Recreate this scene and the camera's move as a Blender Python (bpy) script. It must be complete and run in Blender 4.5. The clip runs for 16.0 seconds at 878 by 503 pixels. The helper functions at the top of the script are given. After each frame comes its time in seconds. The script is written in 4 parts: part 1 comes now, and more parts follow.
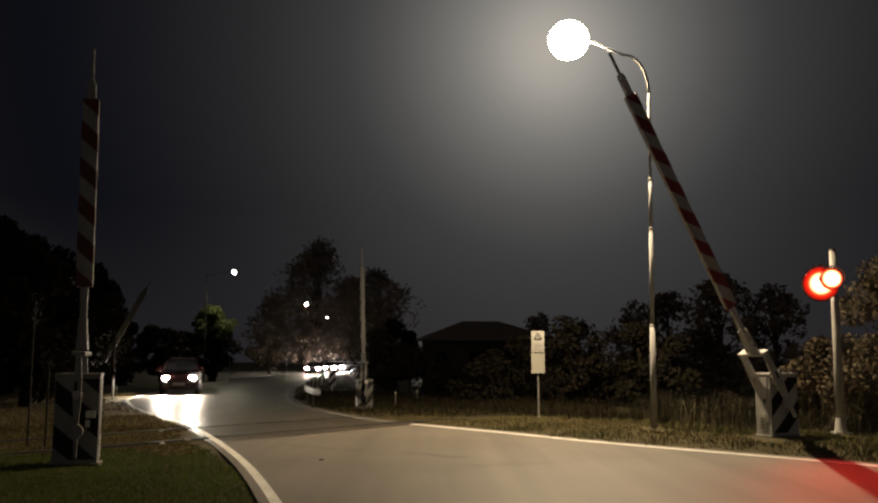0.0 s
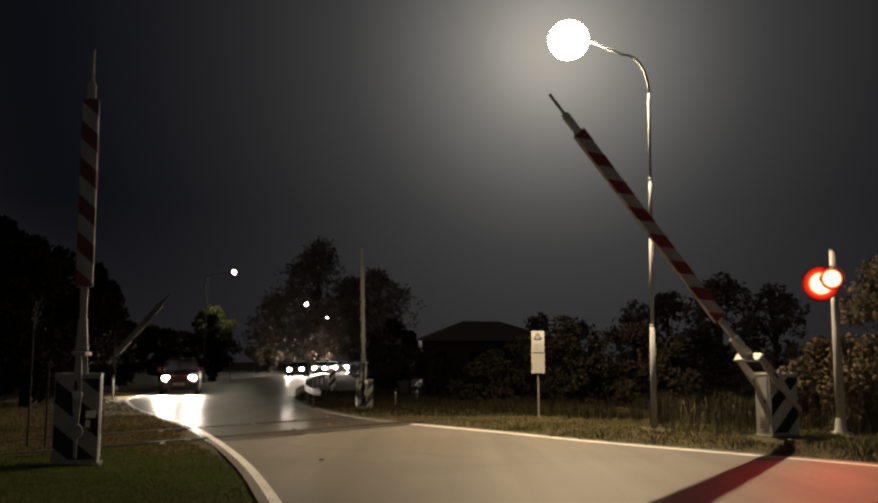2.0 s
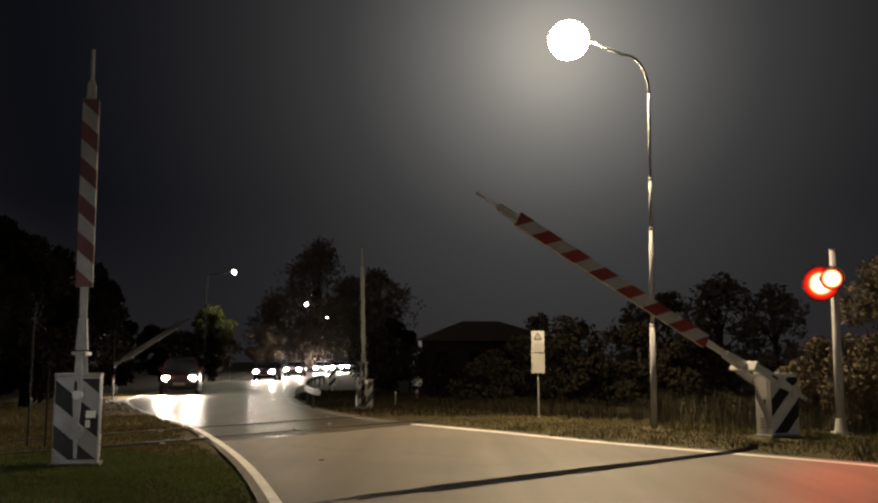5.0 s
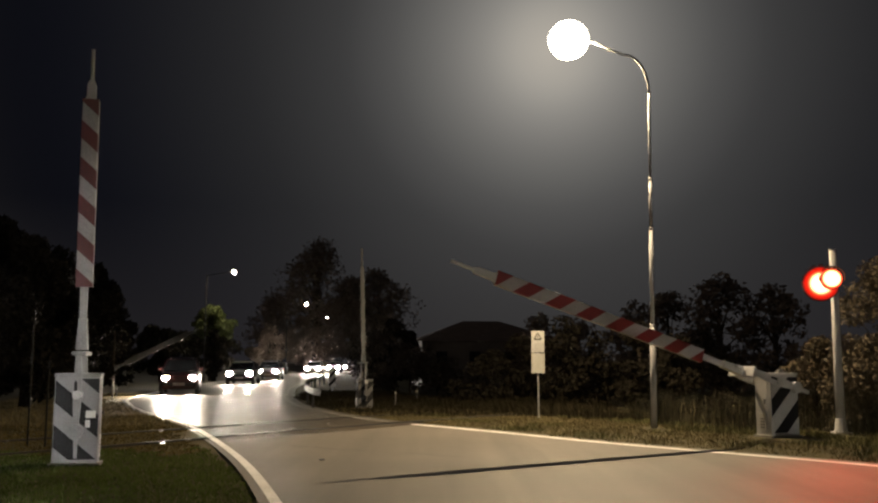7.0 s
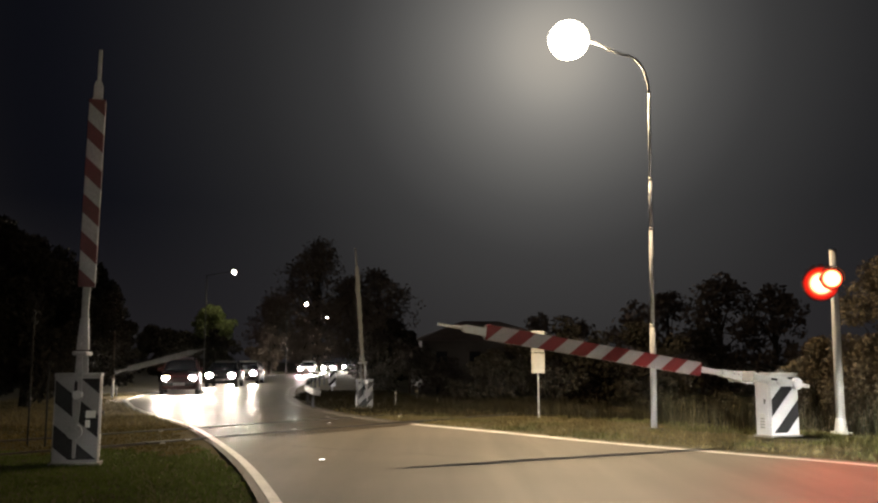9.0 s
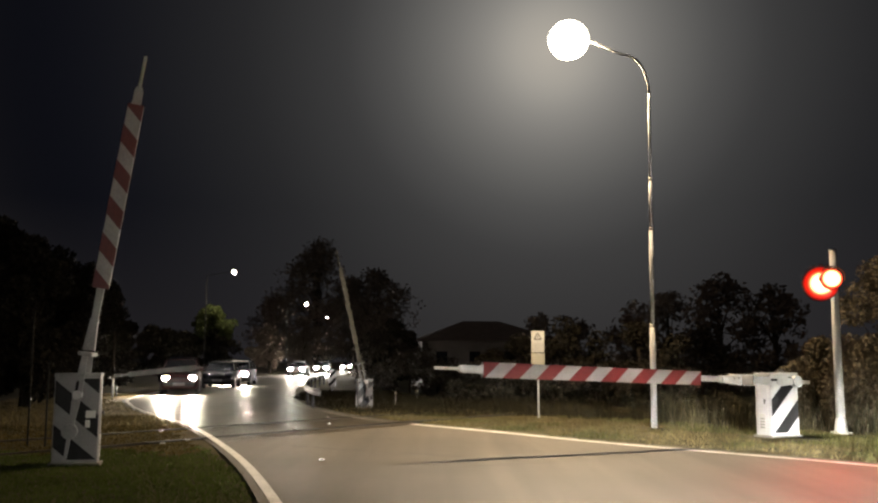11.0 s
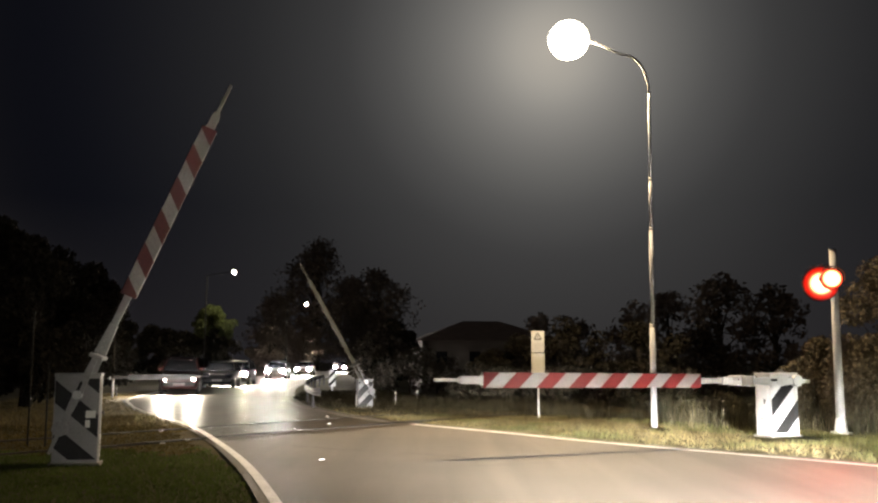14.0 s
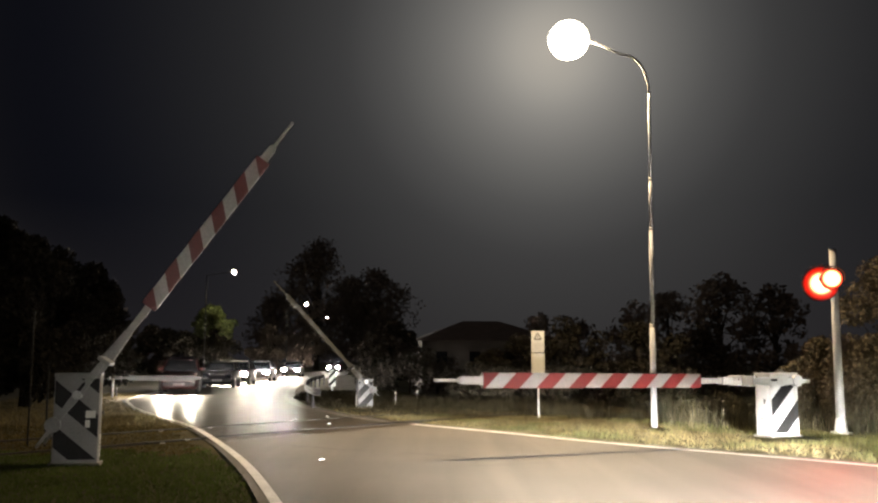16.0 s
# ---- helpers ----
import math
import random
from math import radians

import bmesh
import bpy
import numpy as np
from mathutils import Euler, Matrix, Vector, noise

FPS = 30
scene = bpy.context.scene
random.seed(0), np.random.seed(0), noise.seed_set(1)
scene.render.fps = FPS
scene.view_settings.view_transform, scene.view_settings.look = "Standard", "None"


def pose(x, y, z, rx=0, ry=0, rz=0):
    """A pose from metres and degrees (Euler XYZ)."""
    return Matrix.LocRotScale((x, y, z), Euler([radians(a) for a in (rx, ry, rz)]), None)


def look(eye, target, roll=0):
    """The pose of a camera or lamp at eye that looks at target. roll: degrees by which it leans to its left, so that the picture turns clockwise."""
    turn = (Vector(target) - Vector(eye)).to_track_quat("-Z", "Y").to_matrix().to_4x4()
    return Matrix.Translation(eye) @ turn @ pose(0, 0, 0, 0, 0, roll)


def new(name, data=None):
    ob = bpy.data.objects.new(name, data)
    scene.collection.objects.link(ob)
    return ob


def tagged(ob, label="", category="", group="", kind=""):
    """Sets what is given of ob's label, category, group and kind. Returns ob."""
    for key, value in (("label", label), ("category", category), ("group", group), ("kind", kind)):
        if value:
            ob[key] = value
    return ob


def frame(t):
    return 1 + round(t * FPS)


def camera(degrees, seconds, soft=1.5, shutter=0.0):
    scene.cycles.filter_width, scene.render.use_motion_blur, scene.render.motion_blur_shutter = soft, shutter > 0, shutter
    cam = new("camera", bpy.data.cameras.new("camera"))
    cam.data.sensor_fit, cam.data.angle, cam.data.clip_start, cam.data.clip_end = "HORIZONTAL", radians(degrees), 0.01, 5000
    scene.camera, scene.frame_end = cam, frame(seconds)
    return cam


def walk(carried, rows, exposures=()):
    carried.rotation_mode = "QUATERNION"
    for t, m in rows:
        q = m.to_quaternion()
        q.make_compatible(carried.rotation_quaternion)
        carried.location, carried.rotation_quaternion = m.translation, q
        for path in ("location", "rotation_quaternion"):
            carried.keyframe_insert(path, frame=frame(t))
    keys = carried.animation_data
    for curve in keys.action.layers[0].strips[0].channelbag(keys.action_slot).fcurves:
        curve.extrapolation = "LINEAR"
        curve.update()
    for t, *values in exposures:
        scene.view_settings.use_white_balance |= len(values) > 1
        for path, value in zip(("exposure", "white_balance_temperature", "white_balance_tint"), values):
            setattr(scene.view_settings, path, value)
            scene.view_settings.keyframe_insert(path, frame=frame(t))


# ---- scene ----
cam = camera(52.63, 16.0, soft=2.3)
STAND = pose(0, 0, 1.4, 97.1, 0, 0)
walk(cam, [(0.0, STAND), (16.0, STAND)])

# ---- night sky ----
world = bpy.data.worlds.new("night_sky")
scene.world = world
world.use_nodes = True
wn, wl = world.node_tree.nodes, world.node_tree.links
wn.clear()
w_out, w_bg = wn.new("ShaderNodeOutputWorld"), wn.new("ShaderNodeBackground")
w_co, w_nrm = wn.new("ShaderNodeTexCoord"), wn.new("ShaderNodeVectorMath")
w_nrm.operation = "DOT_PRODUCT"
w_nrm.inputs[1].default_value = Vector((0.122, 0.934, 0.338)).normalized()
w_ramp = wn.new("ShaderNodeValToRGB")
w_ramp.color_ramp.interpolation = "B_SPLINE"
# lamp's misty halo painted into the sky; the brighter sky behind is added fill
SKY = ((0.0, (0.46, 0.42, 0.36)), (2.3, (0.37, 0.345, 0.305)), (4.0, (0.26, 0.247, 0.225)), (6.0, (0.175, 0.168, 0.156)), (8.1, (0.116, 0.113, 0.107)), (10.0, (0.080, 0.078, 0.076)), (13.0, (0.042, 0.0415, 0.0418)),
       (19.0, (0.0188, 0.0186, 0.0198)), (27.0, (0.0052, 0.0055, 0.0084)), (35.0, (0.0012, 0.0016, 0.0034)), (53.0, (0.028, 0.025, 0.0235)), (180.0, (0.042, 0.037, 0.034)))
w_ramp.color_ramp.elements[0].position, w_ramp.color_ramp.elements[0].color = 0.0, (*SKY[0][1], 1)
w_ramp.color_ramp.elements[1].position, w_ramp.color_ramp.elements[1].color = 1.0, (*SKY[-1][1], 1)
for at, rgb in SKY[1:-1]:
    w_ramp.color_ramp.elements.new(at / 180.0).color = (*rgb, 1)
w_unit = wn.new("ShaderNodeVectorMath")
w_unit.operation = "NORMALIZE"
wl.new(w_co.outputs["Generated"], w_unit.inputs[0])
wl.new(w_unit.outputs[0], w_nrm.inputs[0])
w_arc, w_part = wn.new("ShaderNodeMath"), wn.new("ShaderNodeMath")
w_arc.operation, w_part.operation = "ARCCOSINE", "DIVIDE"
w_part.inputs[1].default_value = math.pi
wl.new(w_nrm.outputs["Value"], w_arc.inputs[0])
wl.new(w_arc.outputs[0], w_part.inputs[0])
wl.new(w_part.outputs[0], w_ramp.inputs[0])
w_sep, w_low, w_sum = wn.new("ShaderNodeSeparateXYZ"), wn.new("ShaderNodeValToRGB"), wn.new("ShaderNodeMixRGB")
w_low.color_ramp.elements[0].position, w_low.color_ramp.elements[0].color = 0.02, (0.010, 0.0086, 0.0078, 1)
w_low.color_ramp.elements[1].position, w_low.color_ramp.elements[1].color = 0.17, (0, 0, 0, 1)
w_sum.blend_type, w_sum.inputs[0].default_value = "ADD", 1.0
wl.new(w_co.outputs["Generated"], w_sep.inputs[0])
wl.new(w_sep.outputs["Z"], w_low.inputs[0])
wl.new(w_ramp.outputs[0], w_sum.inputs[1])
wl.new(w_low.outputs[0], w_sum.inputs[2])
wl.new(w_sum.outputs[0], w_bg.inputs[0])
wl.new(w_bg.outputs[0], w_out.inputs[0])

STREET_POWER = 8200.0
SIGNAL_POWER = 520.0


# ---- materials ----
def mat(name, color, rough=0.7, metal=0.0, var=0.25, scale=6.0, fine=60.0, bump=0.2, dark=None, spec=0.5, random_tint=0.0):
    """A painted, mineral or vegetable surface: two scales of noise in colour, and fine relief."""
    m = bpy.data.materials.new(name)
    m.use_nodes = True
    n, l = m.node_tree.nodes, m.node_tree.links
    b = n["Principled BSDF"]
    b.inputs["Roughness"].default_value, b.inputs["Metallic"].default_value = rough, metal
    b.inputs["Specular IOR Level"].default_value = spec
    co = n.new("ShaderNodeTexCoord")
    big, small = n.new("ShaderNodeTexNoise"), n.new("ShaderNodeTexNoise")
    big.inputs["Scale"].default_value, small.inputs["Scale"].default_value = scale, fine
    big.inputs["Detail"].default_value = 6
    mix = n.new("ShaderNodeMath")
    mix.operation = "MULTIPLY_ADD"
    mix.inputs[1].default_value, mix.inputs[2].default_value = 0.45, 0.0
    add = n.new("ShaderNodeMath")
    add.operation = "MULTIPLY_ADD"
    add.inputs[1].default_value = 0.55
    ramp = n.new("ShaderNodeValToRGB")
    d = dark or tuple(c * (1 - var) ** 2 for c in color)
    ramp.color_ramp.elements[0].position, ramp.color_ramp.elements[0].color = 0.34, (*d, 1)
    ramp.color_ramp.elements[1].position, ramp.color_ramp.elements[1].color = 0.66, (*[min(1, c * (1 + var * 0.4)) for c in color], 1)
    l.new(co.outputs["Object"], big.inputs["Vector"])
    l.new(co.outputs["Object"], small.inputs["Vector"])
    l.new(big.outputs["Fac"], mix.inputs[0])
    l.new(small.outputs["Fac"], add.inputs[0])
    l.new(mix.outputs[0], add.inputs[2])
    l.new(add.outputs[0], ramp.inputs[0])
    last = ramp.outputs[0]
    if random_tint:
        geo, hsv, mul = n.new("ShaderNodeNewGeometry"), n.new("ShaderNodeHueSaturation"), n.new("ShaderNodeMath")
        mul.operation = "MULTIPLY_ADD"
        mul.inputs[1].default_value, mul.inputs[2].default_value = random_tint, 1 - random_tint / 2
        l.new(geo.outputs["Random Per Island"], mul.inputs[0])
        l.new(mul.outputs[0], hsv.inputs["Value"])
        l.new(last, hsv.inputs["Color"])
        last = hsv.outputs[0]
    l.new(last, b.inputs["Base Color"])
    if bump:
        bp = n.new("ShaderNodeBump")
        bp.inputs["Strength"].default_value, bp.inputs["Distance"].default_value = bump, 0.02
        l.new(small.outputs["Fac"], bp.inputs["Height"])
        l.new(bp.outputs[0], b.inputs["Normal"])
    return m


def worn_along(m, degrees, low, high):
    """Long soft streaks of wear along the lanes, over a material's colour and gloss."""
    n, l = m.node_tree.nodes, m.node_tree.links
    b = n["Principled BSDF"]
    co, mp, noise, ramp, mul = n.new("ShaderNodeTexCoord"), n.new("ShaderNodeMapping"), n.new("ShaderNodeTexNoise"), n.new("ShaderNodeMapRange"), n.new("ShaderNodeMixRGB")
    mp.inputs["Rotation"].default_value = (0, 0, radians(degrees))
    mp.inputs["Scale"].default_value = (1.5, 0.07, 1.0)
    noise.inputs["Scale"].default_value, noise.inputs["Detail"].default_value = 1.0, 5
    ramp.inputs["From Min"].default_value, ramp.inputs["From Max"].default_value = 0.3, 0.7
    ramp.inputs["To Min"].default_value, ramp.inputs["To Max"].default_value = low, high
    mul.blend_type, mul.inputs[0].default_value = "MULTIPLY", 1.0
    l.new(co.outputs["Object"], mp.inputs["Vector"])
    l.new(mp.outputs[0], noise.inputs["Vector"])
    l.new(noise.outputs["Fac"], ramp.inputs["Value"])
    old = b.inputs["Base Color"].links[0].from_socket
    l.new(old, mul.inputs[1])
    l.new(ramp.outputs[0], mul.inputs[2])
    l.new(mul.outputs[0], b.inputs["Base Color"])


def backlit(m, share):
    """Thin blades let part of the light that falls on their far side through."""
    n, l = m.node_tree.nodes, m.node_tree.links
    b, out = n["Principled BSDF"], n["Material Output"]
    through_blade, mix, gain = n.new("ShaderNodeBsdfTranslucent"), n.new("ShaderNodeMixShader"), n.new("ShaderNodeMixRGB")
    gain.blend_type, gain.inputs[0].default_value = "MULTIPLY", 1.0
    gain.inputs[2].default_value = (1.25, 1.3, 0.9, 1)
    l.new(b.inputs["Base Color"].links[0].from_socket, gain.inputs[1])
    l.new(gain.outputs[0], through_blade.inputs["Color"])
    mix.inputs[0].default_value = share
    l.new(b.outputs[0], mix.inputs[1])
    l.new(through_blade.outputs[0], mix.inputs[2])
    l.new(mix.outputs[0], out.inputs["Surface"])


def glow(name, color, strength):
    m = bpy.data.materials.new(name)
    m.use_nodes = True
    b = m.node_tree.nodes["Principled BSDF"]
    b.inputs["Base Color"].default_value = (*color, 1)
    b.inputs["Roughness"].default_value = 0.3
    b.inputs["Emission Color"].default_value = (*color, 1)
    b.inputs["Emission Strength"].default_value = strength
    return m


def glass(name, color, rough=0.05):
    m = bpy.data.materials.new(name)
    m.use_nodes = True
    b = m.node_tree.nodes["Principled BSDF"]
    b.inputs["Base Color"].default_value = (*color, 1)
    b.inputs["Roughness"].default_value = rough
    b.inputs["Specular IOR Level"].default_value = 0.15
    return m


ASPHALT = mat("worn_asphalt", (0.142, 0.125, 0.103), 0.62, 0, 0.22, 0.35, 45, 0.35, spec=0.5)
FAR_ASPHALT = mat("polished_asphalt", (0.074, 0.060, 0.041), 0.39, 0, 0.4, 0.35, 45, 0.45, spec=0.22)
worn_along(ASPHALT, -47.0, 0.74, 1.2)
worn_along(FAR_ASPHALT, -18.0, 0.6, 1.25)
OLD_ASPHALT = mat("dark_patch", (0.014, 0.0135, 0.013), 0.8, 0, 0.3, 2, 60, 0.3)
LINE_WHITE = mat("road_paint", (0.82, 0.81, 0.78), 0.6, 0, 0.25, 2.5, 40, 0.15, dark=(0.52, 0.51, 0.48))
LINE_GREY = mat("grimy_road_paint", (0.34, 0.33, 0.30), 0.65, 0, 0.3, 1.2, 40, 0.15, dark=(0.10, 0.095, 0.085))
SOIL = mat("verge_soil", (0.090, 0.079, 0.044), 0.95, 0, 0.4, 0.6, 22, 0.4, spec=0.1)
DRY_GRASS = mat("dry_grass", (0.18, 0.150, 0.074), 0.85, 0, 0.45, 0.5, 10, 0, spec=0.1, random_tint=0.45)
VERGE_GREEN = mat("verge_green", (0.115, 0.112, 0.043), 0.85, 0, 0.4, 0.5, 10, 0, spec=0.15, random_tint=0.6)
GREEN_GRASS = mat("green_grass", (0.074, 0.100, 0.032), 0.85, 0, 0.35, 0.5, 10, 0, spec=0.1, random_tint=0.2)
BROWN_GRASS = mat("trodden_grass", (0.105, 0.080, 0.034), 0.9, 0, 0.45, 0.7, 8, 0, spec=0.1, random_tint=0.4)
backlit(GREEN_GRASS, 0.5)
backlit(BROWN_GRASS, 0.5)
REED = mat("weeds", (0.034, 0.032, 0.018), 0.85, 0, 0.3, 0.8, 10, 0, spec=0.15, random_tint=0.7)
# darker copy of the weeds, painting ground that lies unlit
REED_DARK = mat("unlit_weeds", (0.027, 0.023, 0.013), 0.9, 0, 0.3, 0.8, 10, 0, spec=0.05, random_tint=0.5)
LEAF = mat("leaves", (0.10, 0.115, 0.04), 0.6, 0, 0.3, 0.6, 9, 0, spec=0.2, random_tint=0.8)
# paler than foliage: the night haze is put into the leaf colour
LEAF_HAZE = mat("hazed_far_leaves", (0.150, 0.118, 0.096), 0.9, 0, 0.12, 0.4, 5, 0, spec=0.03, random_tint=0.2)
BARK = mat("bark", (0.06, 0.048, 0.036), 0.9, 0, 0.4, 5, 40, 0.5, spec=0.1)
# darker bark copy paints the trunks of the shaded trees as unlit
SHADE_BARK = mat("painted_shade_bark", (0.018, 0.015, 0.012), 0.95, 0, 0.3, 5, 40, 0.5, spec=0.05)
WHITE = mat("white_paint", (0.45, 0.45, 0.445), 0.5, 0, 0.12, 3, 50, 0.05)
BLACK = mat("black_paint", (0.014, 0.014, 0.0145), 0.7, 0, 0.2, 4, 50, 0.05, spec=0.2)
GALV = mat("galvanised_steel", (0.46, 0.46, 0.45), 0.5, 0.55, 0.2, 4, 60, 0.08)
DARK_STEEL = mat("dark_steel", (0.10, 0.095, 0.09), 0.5, 0.7, 0.3, 6, 70, 0.15)
RAIL_STEEL = mat("rail_steel", (0.035, 0.028, 0.023), 0.75, 0.3, 0.3, 6, 70, 0.15)
RUBBER = mat("rubber", (0.02, 0.02, 0.02), 0.8, 0, 0.2, 8, 60, 0.2)
CONCRETE = mat("concrete", (0.20, 0.195, 0.175), 0.85, 0, 0.25, 3, 50, 0.3)
PLASTER = mat("old_plaster", (0.08, 0.068, 0.060), 0.9, 0, 0.25, 0.7, 20, 0.2)
ROOF_TILE = mat("roof_tiles", (0.11, 0.075, 0.06), 0.9, 0, 0.3, 1.5, 20, 0.4)
PANE = glass("dark_glass", (0.01, 0.011, 0.013))
SIGN_FACE = mat("sign_face", (0.54, 0.54, 0.51), 0.5, 0, 0.08, 4, 40, 0.02)
SIGN_FACE_GREY = mat("sign_face_worn", (0.44, 0.435, 0.39), 0.5, 0, 0.12, 4, 40, 0.02)
INK = mat("grey_print", (0.10, 0.09, 0.085), 0.6, 0, 0.1, 5, 40, 0)
PALE_INK = mat("pale_print", (0.36, 0.35, 0.32), 0.6, 0, 0.1, 5, 40, 0)
STUD_FACE = mat("reflector_white", (0.36, 0.36, 0.35), 0.2, 0, 0.05, 5, 40, 0)
SIGNAL_POST = mat("pale_post_paint", (0.42, 0.42, 0.41), 0.7, 0, 0.15, 3, 50, 0.05)
POLE_PAINT = mat("pale_pole_paint", (0.34, 0.34, 0.345), 0.75, 0, 0.10, 1.5, 60, 0.02, spec=0.15)
# near-black leaves: the left trees' shade is put into the colour
LEAF_SHADE = mat("painted_shade_leaves", (0.022, 0.019, 0.014), 0.8, 0, 0.3, 0.4, 5, 0, spec=0.05, random_tint=0.7)
# hedge and scrub leaves darkened to paint the bank as unlit
LEAF_HEDGE = mat("unlit_hedge_leaves", (0.06, 0.05, 0.04), 0.9, 0, 0.2, 0.4, 5, 0, spec=0.03, random_tint=0.3)
LEAF_SCRUB = mat("unlit_scrub_leaves", (0.036, 0.031, 0.022), 0.8, 0, 0.3, 0.4, 5, 0, spec=0.05, random_tint=0.4)
LEAF_BUSH = mat("bush_leaves", (0.082, 0.064, 0.037), 0.65, 0, 0.3, 0.6, 9, 0, spec=0.2, random_tint=0.55)
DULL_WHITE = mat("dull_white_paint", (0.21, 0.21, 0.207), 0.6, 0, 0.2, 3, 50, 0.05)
FAR_COAT = mat("far_casing_paint", (0.12, 0.12, 0.118), 0.65, 0, 0.25, 3, 50, 0.05)
GREY_PAINT = mat("grey_paint", (0.15, 0.147, 0.144), 0.7, 0, 0.2, 3, 50, 0.05)
GREY_STEEL = mat("grey_steel", (0.105, 0.106, 0.108), 0.75, 0, 0.2, 3, 50, 0.05)
DULL_POST = mat("dull_post", (0.024, 0.0235, 0.023), 0.8, 0, 0.2, 5, 50, 0.1)
POST_BLACK = mat("dark_post", (0.011, 0.0108, 0.0105), 0.7, 0, 0.2, 5, 50, 0.1, spec=0.3)
# red tint blends the visors into the lamps' painted glare
VISOR = mat("visor_red_tint", (0.04, 0.02, 0.02), 0.7, 0, 0.1, 5, 40, 0)
LAMP_GLOW = glow("street_lamp_glow", (1.0, 0.86, 0.66), 12)
FAR_GLOW = glow("far_lamp_glow", (1.0, 0.92, 0.66), 420)
FILM_WHITE = mat("white_reflective_film", (0.34, 0.34, 0.335), 0.5, 0, 0.14, 3, 50, 0.05)
FILM_RED = mat("red_reflective_film", (0.17, 0.011, 0.009), 0.5, 0, 0.18, 3, 50, 0.05)
# left boom's film colours darkened to paint in its lack of light
DIM_FILM_WHITE = mat("shaded_white_film", (0.24, 0.24, 0.236), 0.55, 0, 0.2, 3, 50, 0.05)
DIM_FILM_RED = mat("shaded_red_film", (0.07, 0.005, 0.0042), 0.55, 0, 0.2, 3, 50, 0.05)
# near-black paints the shade on the guardrail's viewed side
RAIL_SHADE = mat("shaded_guardrail", (0.022, 0.021, 0.020), 0.6, 0, 0.3, 3, 50, 0.1)
DARK_GALV = mat("dark_galvanised_steel", (0.08, 0.078, 0.075), 0.55, 0.4, 0.3, 3, 50, 0.1)


def lens_glow(name, radius, core, rim):
    """A signal lens; red glare, dimming towards the rim, is painted into its glow."""
    m = bpy.data.materials.new(name)
    m.use_nodes = True
    n, l = m.node_tree.nodes, m.node_tree.links
    b = n["Principled BSDF"]
    b.inputs["Base Color"].default_value = (0.3, 0.01, 0.008, 1)
    b.inputs["Roughness"].default_value = 0.3
    co, far, div, ramp = n.new("ShaderNodeTexCoord"), n.new("ShaderNodeVectorMath"), n.new("ShaderNodeMath"), n.new("ShaderNodeValToRGB")
    far.operation, div.operation = "LENGTH", "DIVIDE"
    div.inputs[1].default_value = radius
    stops = ((0.0, (1.0, 0.62, 0.36)), (core, (1.0, 0.50, 0.22)), (core + 0.12, (0.55, 0.07, 0.02)), (core + 0.22, (0.26, 0.005, 0.0015)), (1.0, rim))
    ramp.color_ramp.elements[0].position, ramp.color_ramp.elements[0].color = 0.0, (*stops[0][1], 1)
    ramp.color_ramp.elements[1].position, ramp.color_ramp.elements[1].color = 1.0, (*stops[-1][1], 1)
    for at, rgb in stops[1:-1]:
        ramp.color_ramp.elements.new(at).color = (*rgb, 1)
    l.new(co.outputs["Object"], far.inputs[0])
    l.new(far.outputs["Value"], div.inputs[0])
    l.new(div.outputs[0], ramp.inputs[0])
    l.new(ramp.outputs[0], b.inputs["Emission Color"])
    b.inputs["Emission Strength"].default_value = 4.5
    return m


RED_LENS = lens_glow("red_signal_lens", 0.315, 0.55, (0.05, 0.0004, 0.0002))
RED_LENS_SMALL = lens_glow("red_signal_lens_small", 0.185, 0.76, (0.26, 0.010, 0.003))
HEAD_GLOW = glow("headlight_glow", (1.0, 0.87, 0.72), 3000)
HEAD_GLOW_BRIGHT = glow("bright_headlight_glow", (1.0, 0.90, 0.80), 7500)
HEAD_GLOW_SOFT = glow("headlight_glow_static", (1.0, 0.86, 0.70), 1100)
DIPPED_GLOW = glow("dipped_beam_glow", (1.0, 0.96, 0.92), 2050000)
# added fill: one glow for the near road, one for the booms
ROAD_FILL_GLOW = glow("road_fill_glow", (1.0, 0.95, 0.92), 7000000)
FILL_GLOW = glow("fill_lamp_glow", (1.0, 0.92, 0.82), 50000)
TAIL = glow("red_reflector", (0.5, 0.03, 0.02), 0.25)


# ---- building helpers ----
def box(bm, sx, sy, sz, m=None, bevel=0.0):
    made = bmesh.ops.create_cube(bm, size=1, matrix=(m or Matrix()) @ Matrix.Diagonal((sx, sy, sz, 1)))
    if bevel:
        es = list({e for v in made["verts"] for e in v.link_edges})
        bmesh.ops.bevel(bm, geom=es, offset=bevel, segments=2, affect="EDGES", profile=0.5)
    return bm


def tube(bm, r1, r2, a, b, seg=14):
    """A tapered round bar from a to b."""
    a, b = Vector(a), Vector(b)
    d = b - a
    m = Matrix.Translation((a + b) / 2) @ d.to_track_quat("Z", "Y").to_matrix().to_4x4()
    bmesh.ops.create_cone(bm, cap_ends=True, segments=seg, radius1=r1, radius2=r2, depth=d.length, matrix=m)
    return bm


